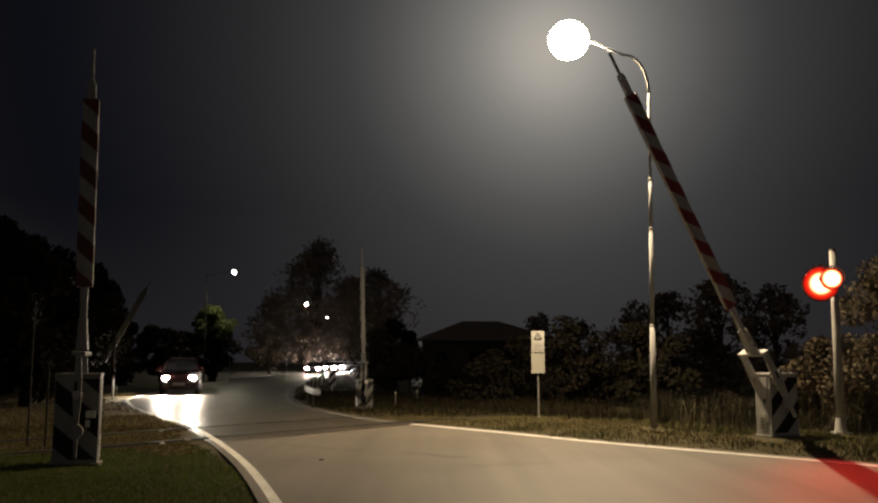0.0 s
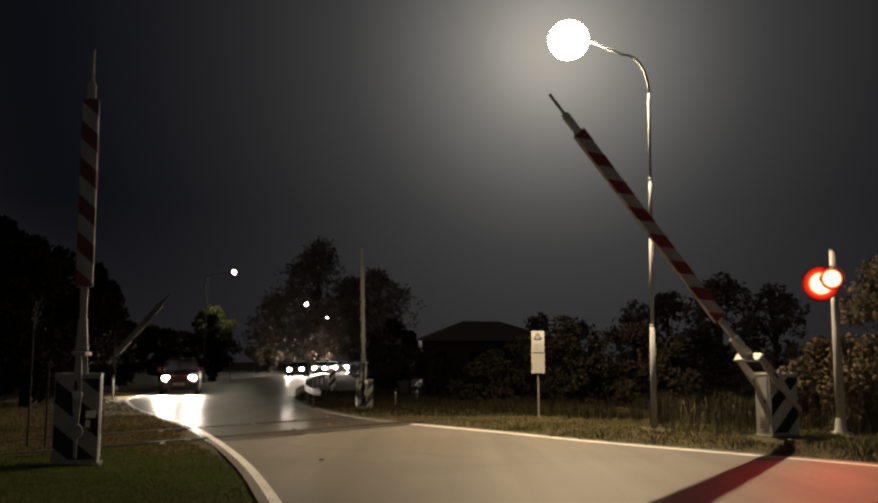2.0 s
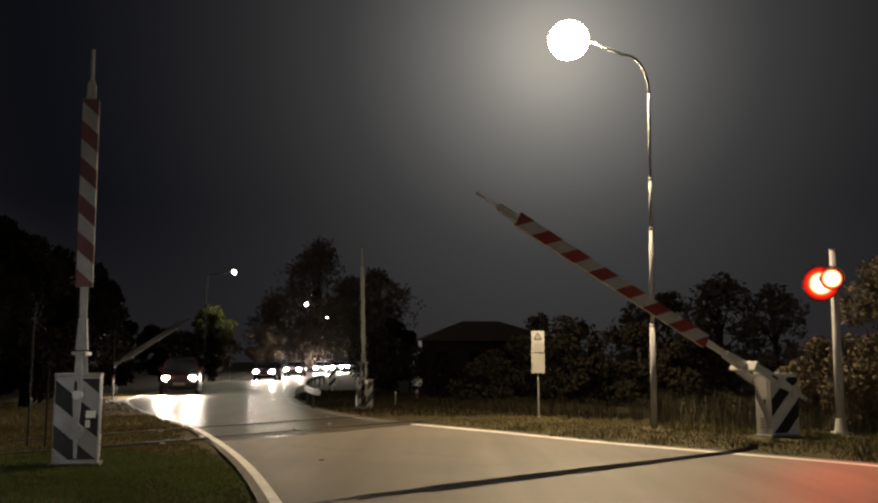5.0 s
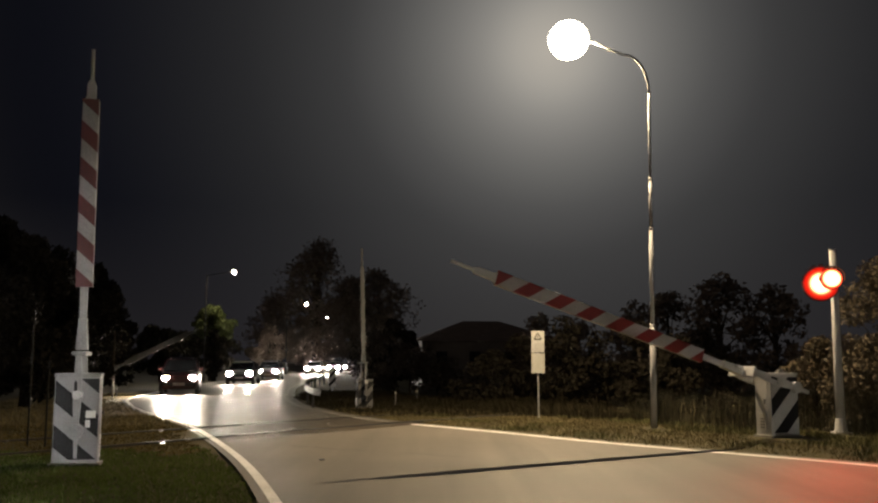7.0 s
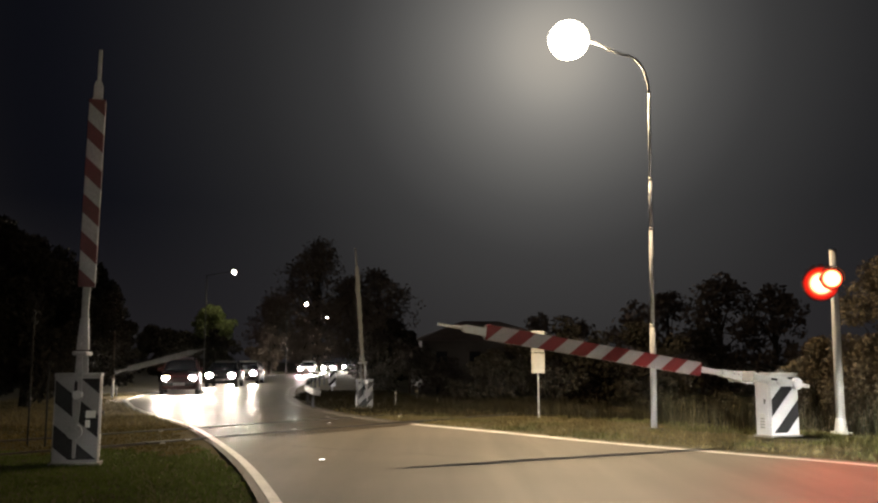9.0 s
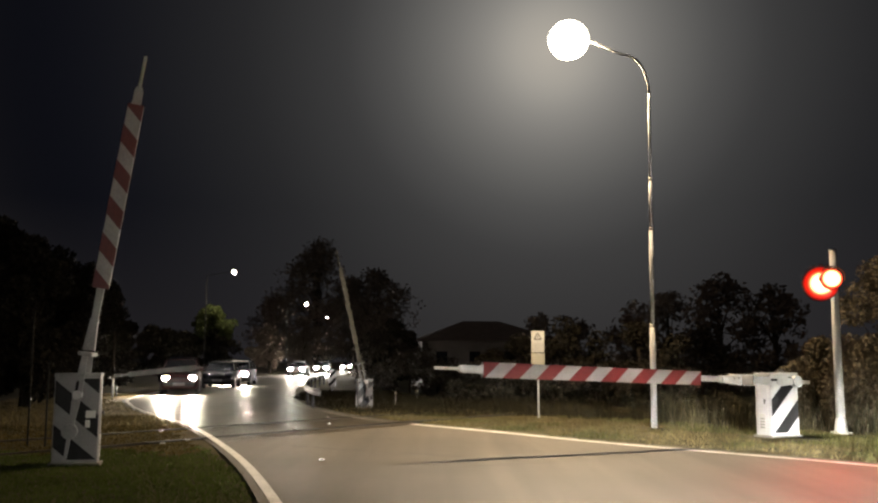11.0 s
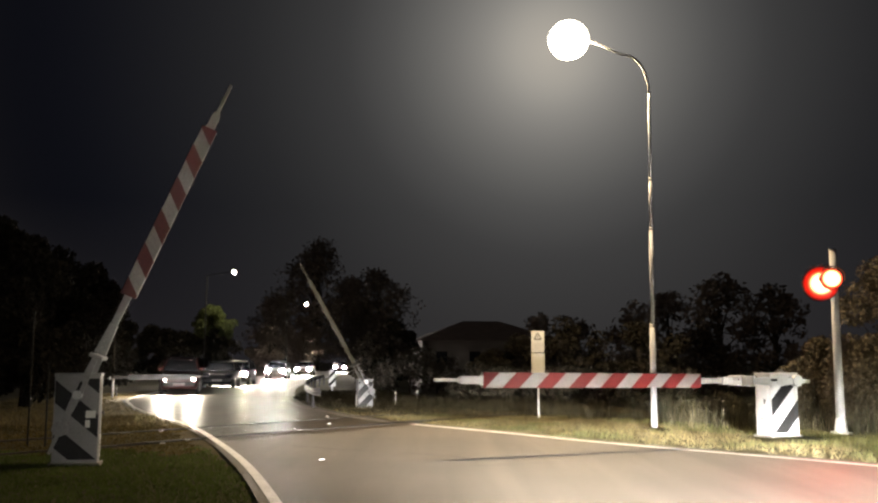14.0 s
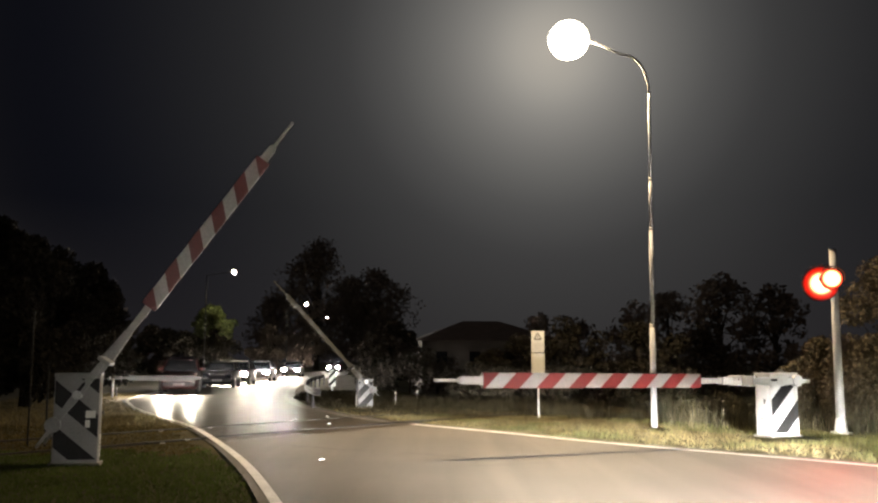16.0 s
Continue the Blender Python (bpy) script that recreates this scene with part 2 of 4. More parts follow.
def sweep(bm, pts, r, seg=12):
    """A bent round tube through the points."""
    rings = []
    for i, p in enumerate(pts):
        d = (pts[min(i + 1, len(pts) - 1)] - pts[max(i - 1, 0)]).normalized()
        u = d.cross(Vector((d.y, -d.x, 0.001)).normalized()).normalized()
        w = d.cross(u)
        rings.append([bm.verts.new(p + r * (math.cos(6.2832 * k / seg) * u + math.sin(6.2832 * k / seg) * w)) for k in range(seg)])
    for a, b in zip(rings, rings[1:]):
        for k in range(seg):
            bm.faces.new((a[k], a[(k + 1) % seg], b[(k + 1) % seg], b[k]))
    bm.faces.new(rings[0][::-1]), bm.faces.new(rings[-1])
    bmesh.ops.recalc_face_normals(bm, faces=bm.faces)


def disc(bm, r, depth, m, seg=24):
    bmesh.ops.create_cone(bm, cap_ends=True, segments=seg, radius1=r, radius2=r, depth=depth, matrix=m)
    return bm


def prism(bm, outline, y0, y1, m=None):
    """An outline in x and z, pulled from y0 to y1."""
    m = m or Matrix()
    a = [bm.verts.new(m @ Vector((x, y0, z))) for x, z in outline]
    b = [bm.verts.new(m @ Vector((x, y1, z))) for x, z in outline]
    bm.faces.new(a), bm.faces.new(b[::-1])
    for i in range(len(a)):
        j = (i + 1) % len(a)
        bm.faces.new((a[j], a[i], b[i], b[j]))
    bmesh.ops.recalc_face_normals(bm, faces=bm.faces)
    return bm


def mesh_of(name, bm, material, smooth=False):
    me = bpy.data.meshes.new(name)
    bm.to_mesh(me)
    bm.free()
    for m in material if isinstance(material, (list, tuple)) else (material,):
        me.materials.append(m)
    if smooth:
        me.polygons.foreach_set("use_smooth", [len(p.vertices) < 5 for p in me.polygons])
    return me


def part(name, bm, material, parent, label="", smooth=False):
    ob = new(name, mesh_of(name, bm, material, smooth))
    ob.parent = parent
    return tagged(ob, label)


def thing(name, m, label, category, group="", kind=""):
    ob = new(name)
    ob.empty_display_size = 0.2
    ob.matrix_basis = m
    return tagged(ob, label, category, group, kind)


def sheet(name, verts, faces, material, label, category, kind="structure"):
    me = bpy.data.meshes.new(name)
    me.from_pydata(verts, [], faces)
    me.materials.append(material)
    return tagged(new(name, me), label, category, kind=kind)


def smooth_line(points, n):
    """n points evenly along a soft curve through the given ones."""
    p = np.array(points, float)
    p = np.vstack([2 * p[0] - p[1], p, 2 * p[-1] - p[-2]])
    out = []
    for i in range(1, len(p) - 2):
        for t in np.linspace(0, 1, 24, endpoint=False):
            a, b, c, d = p[i - 1:i + 3]
            out.append(0.5 * (2 * b + (c - a) * t + (2 * a - 5 * b + 4 * c - d) * t * t + (3 * b - a - 3 * c + d) * t ** 3))
    out.append(p[-2])
    out = np.array(out)
    s = np.concatenate([[0], np.cumsum(np.linalg.norm(np.diff(out, axis=0), axis=1))])
    q = np.linspace(0, s[-1], n)
    return np.stack([np.interp(q, s, out[:, k]) for k in range(2)], 1)


# ---- road ----
LEFT = smooth_line([(2.6, -14), (0.9, -2), (-0.3, 4), (-1.65, 9.1), (-3.06, 13.6), (-5.2, 19.2), (-6.7, 22.3), (-8.6, 26.0), (-10.4, 30.2), (-12.2, 36.0),
                    (-14.6, 52), (-16.2, 70), (-17.6, 90), (-17.8, 120), (-16.0, 150), (-7.0, 190), (8.0, 225)], 260)
RIGHT = smooth_line([(18.5, -8), (13.0, 2.2), (8.9, 8.3), (5.95, 12.3), (3.05, 15.6), (1.3, 18.0), (-1.4, 21.6), (-2.82, 24.6), (-4.5, 29.0), (-5.6, 33.4), (-6.6, 39),
                     (-8.2, 50), (-9.8, 68), (-10.8, 90), (-10.9, 120), (-9.0, 148), (0.0, 183), (14.0, 215)], 260)
RAIL_DIR = np.array((0.63, 0.776))
RAIL_AT = np.array((-3.6, 19.6))


def far_from(line, x, y):
    return np.sqrt(((line[None, ::2] - np.stack([x, y], 1)[:, None]) ** 2).sum(2)).min(1)


def lie(x, y):
    """The height of the ground at arrays x, y."""
    x, y = np.asarray(x, float), np.asarray(y, float)
    dr = far_from(RIGHT, x, y)
    side = x > np.interp(y, RIGHT[:, 1], RIGHT[:, 0])
    z = -0.03 - 0.02 * np.sin(x * 1.3) * np.sin(y * 1.1)
    rise = np.clip((dr - 0.45) / 1.2, 0, 1)
    t = np.clip((dr - 4.3) / 5.2, 0, 1)
    rail = np.abs((x - RAIL_AT[0]) * RAIL_DIR[1] - (y - RAIL_AT[1]) * RAIL_DIR[0])
    keep = np.clip((rail - 2.2) / 3.0, 0, 1)
    return np.where(side, z + 0.085 * rise * rise * (3 - 2 * rise) * keep - 1.9 * t * t * (3 - 2 * t) * keep, z)


def lay(x, y):
    return float(lie([x], [y])[0])


def grid_ground():
    xs = np.concatenate([[-2500, -900, -300, -120, -70], np.arange(-45, 45.1, 0.75), [70, 120, 300, 900, 2500]])
    ys = np.concatenate([[-900, -200, -60, -30], np.arange(-16, 62, 0.75), [70, 85, 110, 150, 220, 350, 700, 1500, 4000]])
    gx, gy = np.meshgrid(xs, ys)
    z = lie(gx.ravel(), gy.ravel())
    verts = np.stack([gx.ravel(), gy.ravel(), z], 1).tolist()
    w = len(xs)
    faces = [(j * w + i, j * w + i + 1, (j + 1) * w + i + 1, (j + 1) * w + i) for j in range(len(ys) - 1) for i in range(w - 1)]
    ob = sheet("ground", verts, faces, SOIL, "dark earth and mown verge beside the road", "ground")
    ob.data.polygons.foreach_set("use_smooth", [True] * len(faces))


grid_ground()


def ribbon(name, a, b, z, material, label, category, across=1):
    verts, faces = [], []
    for p, q in zip(a, b):
        for k in range(across + 1):
            verts.append((*(p + (q - p) * k / across), z))
    w = across + 1
    for i in range(len(a) - 1):
        for k in range(across):
            faces.append((i * w + k, i * w + k + 1, (i + 1) * w + k + 1, (i + 1) * w + k))
    return sheet(name, verts, faces, material, label, category)


def offset(line, d):
    t = np.gradient(line, axis=0)
    t /= np.linalg.norm(t, axis=1)[:, None]
    return line + np.stack([t[:, 1], -t[:, 0]], 1) * d


def resample(line, n):
    k = np.linspace(0, len(line) - 1, n)
    return np.stack([np.interp(k, np.arange(len(line)), line[:, c]) for c in (0, 1)], 1)


# the newer near stretch ends at the tracks; beyond it lies older, polished asphalt
CUT_L, CUT_R = int(np.argmin(np.abs(LEFT[:, 1] - 15.6))), int(np.argmin(np.abs(RIGHT[:, 1] - 20.4)))
EDGE_L, EDGE_R = offset(LEFT, -0.14), offset(RIGHT, 0.35)
ribbon("road", resample(EDGE_L[:CUT_L + 1], 120), resample(EDGE_R[:CUT_R + 1], 120), 0.0, ASPHALT, "worn light grey asphalt road before the crossing", "road", 6)
ribbon("road", resample(EDGE_L[CUT_L:], 180), resample(EDGE_R[CUT_R:], 180), 0.0, FAR_ASPHALT, "dark polished asphalt road beyond the crossing", "road", 6)


def seam(name, pts, w, material, label):
    line = smooth_line(pts, 30)
    wob = np.random.default_rng(len(pts)).normal(0, 0.02, (30, 1))
    ribbon(name, line + wob - w / 2 * np.array((0.6, 0.8)), line + wob + w / 2 * np.array((0.6, 0.8)), 0.003, material, label, "road marking")


TAR_SHADE = mat("tar_and_shadow_tone", (0.045, 0.042, 0.038), 0.6, 0, 0.2, 4, 60, 0.2)
seam("tar_seam", [(-0.55, 14.0), (-0.3, 13.9), (0.2, 13.5), (0.45, 13.45)], 0.05, TAR_SHADE, "dark tar seam in the asphalt")
# not tar: a dark line painted along the lowered boom's shadow
seam("tar_seam", [(0.2, 12.2), (1.4, 12.7), (2.6, 13.4), (3.6, 13.9)], 0.045, TAR_SHADE, "dark line painted for the lowered boom's shadow across the lane")
seam("tar_seam", [(-2.6, 15.4), (-1.6, 14.6), (-0.9, 14.3)], 0.04, TAR_SHADE, "dark tar seam in the asphalt")
ribbon("edge_line", offset(LEFT, -0.035), offset(LEFT, 0.085), 0.005, LINE_WHITE, "worn white painted edge line of the road", "road marking")
EDGE_END = CUT_R + 1
ribbon("edge_line", offset(RIGHT, -0.10)[:EDGE_END], offset(RIGHT, 0.08)[:EDGE_END], 0.005, LINE_WHITE, "worn white painted edge line of the road", "road marking")
ribbon("edge_line", offset(RIGHT, -0.10)[EDGE_END:], offset(RIGHT, 0.08)[EDGE_END:], 0.005, LINE_GREY, "grimy worn edge line beyond the crossing", "road marking")


SAND = mat("sandy_shoulder", (0.17, 0.122, 0.052), 0.95, 0, 0.55, 1.6, 14, 0.5, dark=(0.05, 0.042, 0.015), spec=0.1)
SH0, SH1 = int(np.argmin(np.abs(LEFT[:, 1] - 24.0))), int(np.argmin(np.abs(LEFT[:, 1] - 44)))
wave = 0.25 * np.sin(np.arange(SH1 - SH0) * 0.9)[:, None] * np.array((1.0, 0.3)) - np.linspace(0.2, 0, SH1 - SH0)[:, None] * np.array((1.0, 0.0))
ribbon("shoulder", offset(LEFT, -1.5)[SH0:SH1] + wave, offset(LEFT, -0.13)[SH0:SH1], -0.004, SAND, "pale sandy shoulder outside the bend", "shoulder", 4)


# ---- rail crossing ----
def rails():
    side = np.array((RAIL_DIR[1], -RAIL_DIR[0]))
    for s in (-1.15, 1.15):
        rail = thing("rail", Matrix(), "steel railway rail set flush in a dark groove", "rail", "rails of the crossing", "structure")
        bm = bmesh.new()
        for lo, hi, z0, z1 in ((-0.14, 0.14, -0.012, 0.004),):
            c = [RAIL_AT + RAIL_DIR * k + side * (s + o) for k, o in ((-3.9, lo), (3.9, lo), (3.9, hi), (-3.9, hi))]
            v = [bm.verts.new((*p, z)) for z in (z0, z1) for p in c]
            for q in ((3, 2, 1, 0), (4, 5, 6, 7), (0, 1, 5, 4), (1, 2, 6, 5), (2, 3, 7, 6), (3, 0, 4, 7)):
                bm.faces.new([v[i] for i in q])
        part("flangeway", bm, OLD_ASPHALT, rail, "dark filled groove")
        bm = bmesh.new()
        c = [RAIL_AT + RAIL_DIR * k + side * (s + o) for k, o in ((-60, -0.034), (90, -0.034), (90, 0.034), (-60, 0.034))]
        v = [bm.verts.new((*p, z)) for z in (-0.2, 0.007) for p in c]
        for q in ((3, 2, 1, 0), (4, 5, 6, 7), (0, 1, 5, 4), (1, 2, 6, 5), (2, 3, 7, 6), (3, 0, 4, 7)):
            bm.faces.new([v[i] for i in q])
        part("rail_head", bm, RAIL_STEEL, rail, "rusty steel rail head")


rails()


# ---- barriers ----
def clip_x(poly, x0, x1):
    for lim, keep in ((x0, lambda p: p[0] >= x0), (x1, lambda p: p[0] <= x1)):
        out = []
        for i in range(len(poly)):
            p, q = poly[i], poly[(i + 1) % len(poly)]
            if keep(p):
                out.append(p)
            if keep(p) != keep(q):
                t = (lim - p[0]) / (q[0] - p[0])
                out.append((lim, p[1] + t * (q[1] - p[1])))
        poly = out
        if len(poly) < 3:
            return []
    return poly


def barrier(x, y, turn, pivot_z, lean, reach, label, scale=1.0, width=0.66, board=0.27, phase=0.44, striped=1, skin=None, skew=1.0, pitch=0.312, coat=None, head=0.0, band=0.30, slim=1.0, shift=0.10, depth=0.50, gap=0.32, slope=-1.0, tail=0.86, offset_x=0.0, film=None):
    """A barrier machine whose boom lies along its +x. reach: where bracket, neck, board, sleeve and rod end, from the pivot."""
    z = lay(x, y)
    b = thing("level_crossing_barrier", pose(x, y, z, 0, 0, turn), label, "barrier", "barriers of the level crossing")
    coat = coat or skin or WHITE
    skin = skin or WHITE
    film = film or (FILM_WHITE, FILM_RED)
    h = pivot_z + 0.14 + head - z
    mid = offset_x - 0.02
    # casing, with its hazard boards on both broad faces
    bm = bmesh.new()
    box(bm, width, depth, h - 0.10, Matrix.Translation((mid, 0, (h - 0.10) / 2)), 0.015)
    casing = part("casing", bm, coat, b, "white painted sheet-steel casing")
    bm = bmesh.new()
    box(bm, width + 0.02, depth + 0.02, 0.05, Matrix.Translation((mid, 0, h - 0.09)), 0.012)
    part("lid", bm, coat, b)
    bm = bmesh.new()
    box(bm, width + 0.08, depth + 0.08, 0.07, Matrix.Translation((mid, 0, 0.0)), 0.01)
    part("plinth", bm, CONCRETE, b, "concrete plinth")
    for s in (-1, 1):
        y0 = s * (depth / 2 + 0.0025)
        x0, x1 = mid - width / 2 + 0.012, mid + width / 2 - 0.012
        z0, z1 = 0.08, h - 0.14
        step, k = gap + band, slope
        for i in range(-3, 4):
            c = phase + i * step
            # a slanted band, cut to the board
            slant = [(x0, c), (x1, c + k * (x1 - x0)), (x1, c + k * (x1 - x0) + band), (x0, c + band)]
            flip = [(q, p) for p, q in slant]
            cut = clip_x(flip, z0, z1)
            if len(cut) < 3:
                continue
            bm = bmesh.new()
            prism(bm, [(p, q) for q, p in cut], min(y0, y0 + s * 0.004), max(y0, y0 + s * 0.004))
            part("hazard_stripe", bm, BLACK, casing)
    xe = mid + width / 2
    bm = bmesh.new()
    box(bm, 0.006, 0.16, 0.30, Matrix.Translation((xe + 0.011, -0.02, 0.26)), 0.002)
    tag = part("end_label", bm, SIGN_FACE_GREY, casing, "worn grey label with illegible print")
    bm = bmesh.new()
    for q in range(4):
        box(bm, 0.004, 0.11, 0.018, Matrix.Translation((xe + 0.015, -0.02, 0.17 + 0.05 * q)))
    part("print_bars", bm, INK, tag)
    bm = bmesh.new()
    box(bm, 0.012, depth - 0.14, h - 0.42, Matrix.Translation((xe + 0.002, 0.0, h / 2 + 0.06)), 0.004)
    part("end_door", bm, skin, casing)
    bm = bmesh.new()
    tube(bm, 0.014, 0.014, (xe + 0.008, 0.07, h / 2 + 0.05), (xe + 0.035, 0.07, h / 2 + 0.05), 8)
    box(bm, 0.01, 0.025, 0.09, Matrix.Translation((xe + 0.035, 0.07, h / 2 + 0.03)))
    part("door_handle", bm, DARK_STEEL, casing, "dark door handle")
    # boom and its counterweight arms, all turning on the shaft
    boom = new("boom")
    boom.parent = b
    boom.empty_display_size = 0.1
    tagged(boom, "red and white striped boom")
    for s in (-1, 1):
        bm = bmesh.new()
        prism(bm, [(q if q > -0.2 else q * tail / 0.86, w * slim) for q, w in ((-0.86, -0.03), (-0.60, -0.035), (-0.42, -0.045), (-0.25, -0.065), (-0.05, -0.085), (0.25, -0.08), (0.56, -0.055), (0.56, 0.055), (0.3, 0.07), (-0.08, 0.085), (-0.25, 0.07), (-0.45, 0.05), (-0.60, 0.04), (-0.86, 0.03))], s * 0.29 - 0.02, s * 0.29 + 0.02)
        arm = part("side_arm", bm, skin, boom, "grey-white cast arm")
        bm = bmesh.new()
        prism(bm, [(-0.02, 0.0), (0.17, 0.0), (0.20, 0.02), (0.17, 0.04), (0.01, 0.04)], s * 0.3115 - 0.003, s * 0.3115 + 0.003)
        part("slot", bm, BLACK, arm, "dark slot in the arm")
        bm = bmesh.new()
        prism(bm, [(-0.50 * tail / 0.86 + 0.105 * math.cos(0.524 * q), 0.01 + 0.105 * math.sin(0.524 * q)) for q in range(12)], s * 0.29 - 0.045, s * 0.29 + 0.045)
        part("counterweight", bm, skin, boom, "cast counterweight")
    bm = bmesh.new()
    tube(bm, 0.06, 0.06, (0, -0.33, 0), (0, 0.33, 0), 16)
    part("shaft", bm, GALV, boom)
    bm = bmesh.new()
    box(bm, 0.06, 0.64, 0.19, Matrix.Translation((0.57, 0, 0)), 0.02)
    part("yoke", bm, skin, boom)
    bm = bmesh.new()
    fit = min(1.0, slim + 0.3)
    prism(bm, [(0.62, -0.085 * fit), (reach[0], -0.055 * fit), (reach[0], 0.055 * fit), (0.62, 0.085 * fit)], -0.07 * fit, 0.07 * fit)
    for dx in (0.0, 0.1):
        disc(bm, 0.018, 0.22, Matrix.Translation((0.70 + dx, 0, 0.03)) @ pose(0, 0, 0, 90), 8)
    part("bracket", bm, skin, boom, "tapered steel bracket with bolts")
    bm = bmesh.new()
    box(bm, 0.03, 0.13 * fit, 0.125 * fit, Matrix.Translation((reach[0], 0, 0)), 0.004)
    prism(bm, [(reach[0], -0.045), (reach[1], -0.05), (reach[1], 0.05), (reach[0], 0.045)], -0.035, 0.035)
    part("neck", bm, skin, boom)
    bm = bmesh.new()
    box(bm, reach[2] - reach[1], 0.09, board, Matrix.Translation(((reach[1] + reach[2]) / 2, 0, 0)), 0.006)
    plank = part("board", bm, film[0] if striped > 0 else skin, boom, "white reflective boom board")
    n = int((reach[2] - reach[1]) / pitch) + 2
    for i in range(-1, n, 2):
        a = reach[1] + i * pitch + shift
        sk = lean * board / 2 * skew
        poly = clip_x([(a - sk, -board / 2 - 0.003), (a + pitch - sk, -board / 2 - 0.003), (a + pitch + sk, board / 2 + 0.003), (a + sk, board / 2 + 0.003)],
                      reach[1] - 0.003, reach[2] + 0.003)
        if len(poly) < 3:
            continue
        bm = bmesh.new()
        face = -lean * striped
        prism(bm, poly, 0.02 if face > 0 else -0.048, 0.048 if face > 0 else -0.02)
        part("red_stripe", bm, film[1], plank)
    bm = bmesh.new()
    prism(bm, [(reach[2], -0.085), (reach[2] + 0.04, -0.06), (reach[3] - 0.06, -0.06), (reach[3], -0.04), (reach[3], 0.04), (reach[3] - 0.06, 0.06), (reach[2] + 0.04, 0.06), (reach[2], 0.085)], -0.04, 0.04)
    part("sleeve", bm, skin, boom)
    bm = bmesh.new()
    box(bm, reach[4] - reach[3] + 0.1, 0.04, 0.048, Matrix.Translation(((reach[3] + reach[4]) / 2 - 0.05, 0, 0)), 0.008)
    part("tip_rod", bm, skin, boom)
    boom.location = (0, 0, pivot_z - z)
    b["pivot"] = pivot_z - z
    return b, boom


RIGHT_BAR, RIGHT_BOOM = barrier(5.90, 16.16, 203.35, 1.063, -1, (1.03, 1.507, 5.694, 6.10, 6.51), "lowering red and white boom on a white hazard-striped casing", head=0.07, phase=0.36, shift=0.122, pitch=0.3012, skew=1.08, board=0.235, depth=0.38, width=0.64, tail=0.72, offset_x=-0.20)
LEFT_BAR, LEFT_BOOM = barrier(-5.07, 12.70, 14, 0.95, 1, (1.05, 1.52, 4.28, 4.56, 5.05), "raised red and white boom on a dull hazard-striped casing", width=0.60, board=0.225, phase=0.255, skew=0.95, pitch=0.273, shift=0.155, skin=DULL_WHITE, head=0.22, band=0.31, gap=0.30, slope=-0.85, slim=0.65, depth=0.28, film=(DIM_FILM_WHITE, DIM_FILM_RED))
FAR_LEFT_BAR, FAR_LEFT_BOOM = barrier(-13.93, 36.3, 12, 0.77, 1, (1.0, 1.3, 3.95, 4.15, 4.46), "distant boom coming down beyond the tracks", width=0.22, board=0.22, striped=-1, skin=DARK_GALV, coat=DARK_GALV, depth=0.2, tail=0.70)
FAR_RIGHT_BAR, FAR_RIGHT_BOOM = barrier(-2.27, 27.1, 198, 0.815, -1, (0.90, 1.18, 3.21, 3.50, 4.06), "raised boom on a striped casing beyond the tracks", width=0.46, board=0.125, striped=-1, skin=GREY_STEEL, coat=FAR_COAT, band=0.25, gap=0.17, phase=0.30, depth=0.30, slim=0.45, tail=0.57)

for bar in (RIGHT_BAR, LEFT_BAR):
    top = bar["pivot"] + 0.14
    bm = bmesh.new()
    disc(bm, 0.045, 0.05, Matrix.Translation((-0.28, 0.05, top + 0.05)), 12)
    box(bm, 0.13, 0.10, 0.022, Matrix.Translation((-0.28, 0.05, top + 0.022)), 0.004)
    part("lid_knob", bm, GREY_PAINT, bar, "grey locking knob")
bm = bmesh.new()
box(bm, 0.13, 0.03, 0.10, Matrix.Translation((0.17, -0.160, 0.70)), 0.006)
part("number_plate", bm, SIGN_FACE, LEFT_BAR, "small white plate")
bm = bmesh.new()
box(bm, 0.06, 0.03, 0.10, Matrix.Translation((0.135, -0.160, 0.57)), 0.006)
part("number_plate", bm, SIGN_FACE, LEFT_BAR, "small white plate")


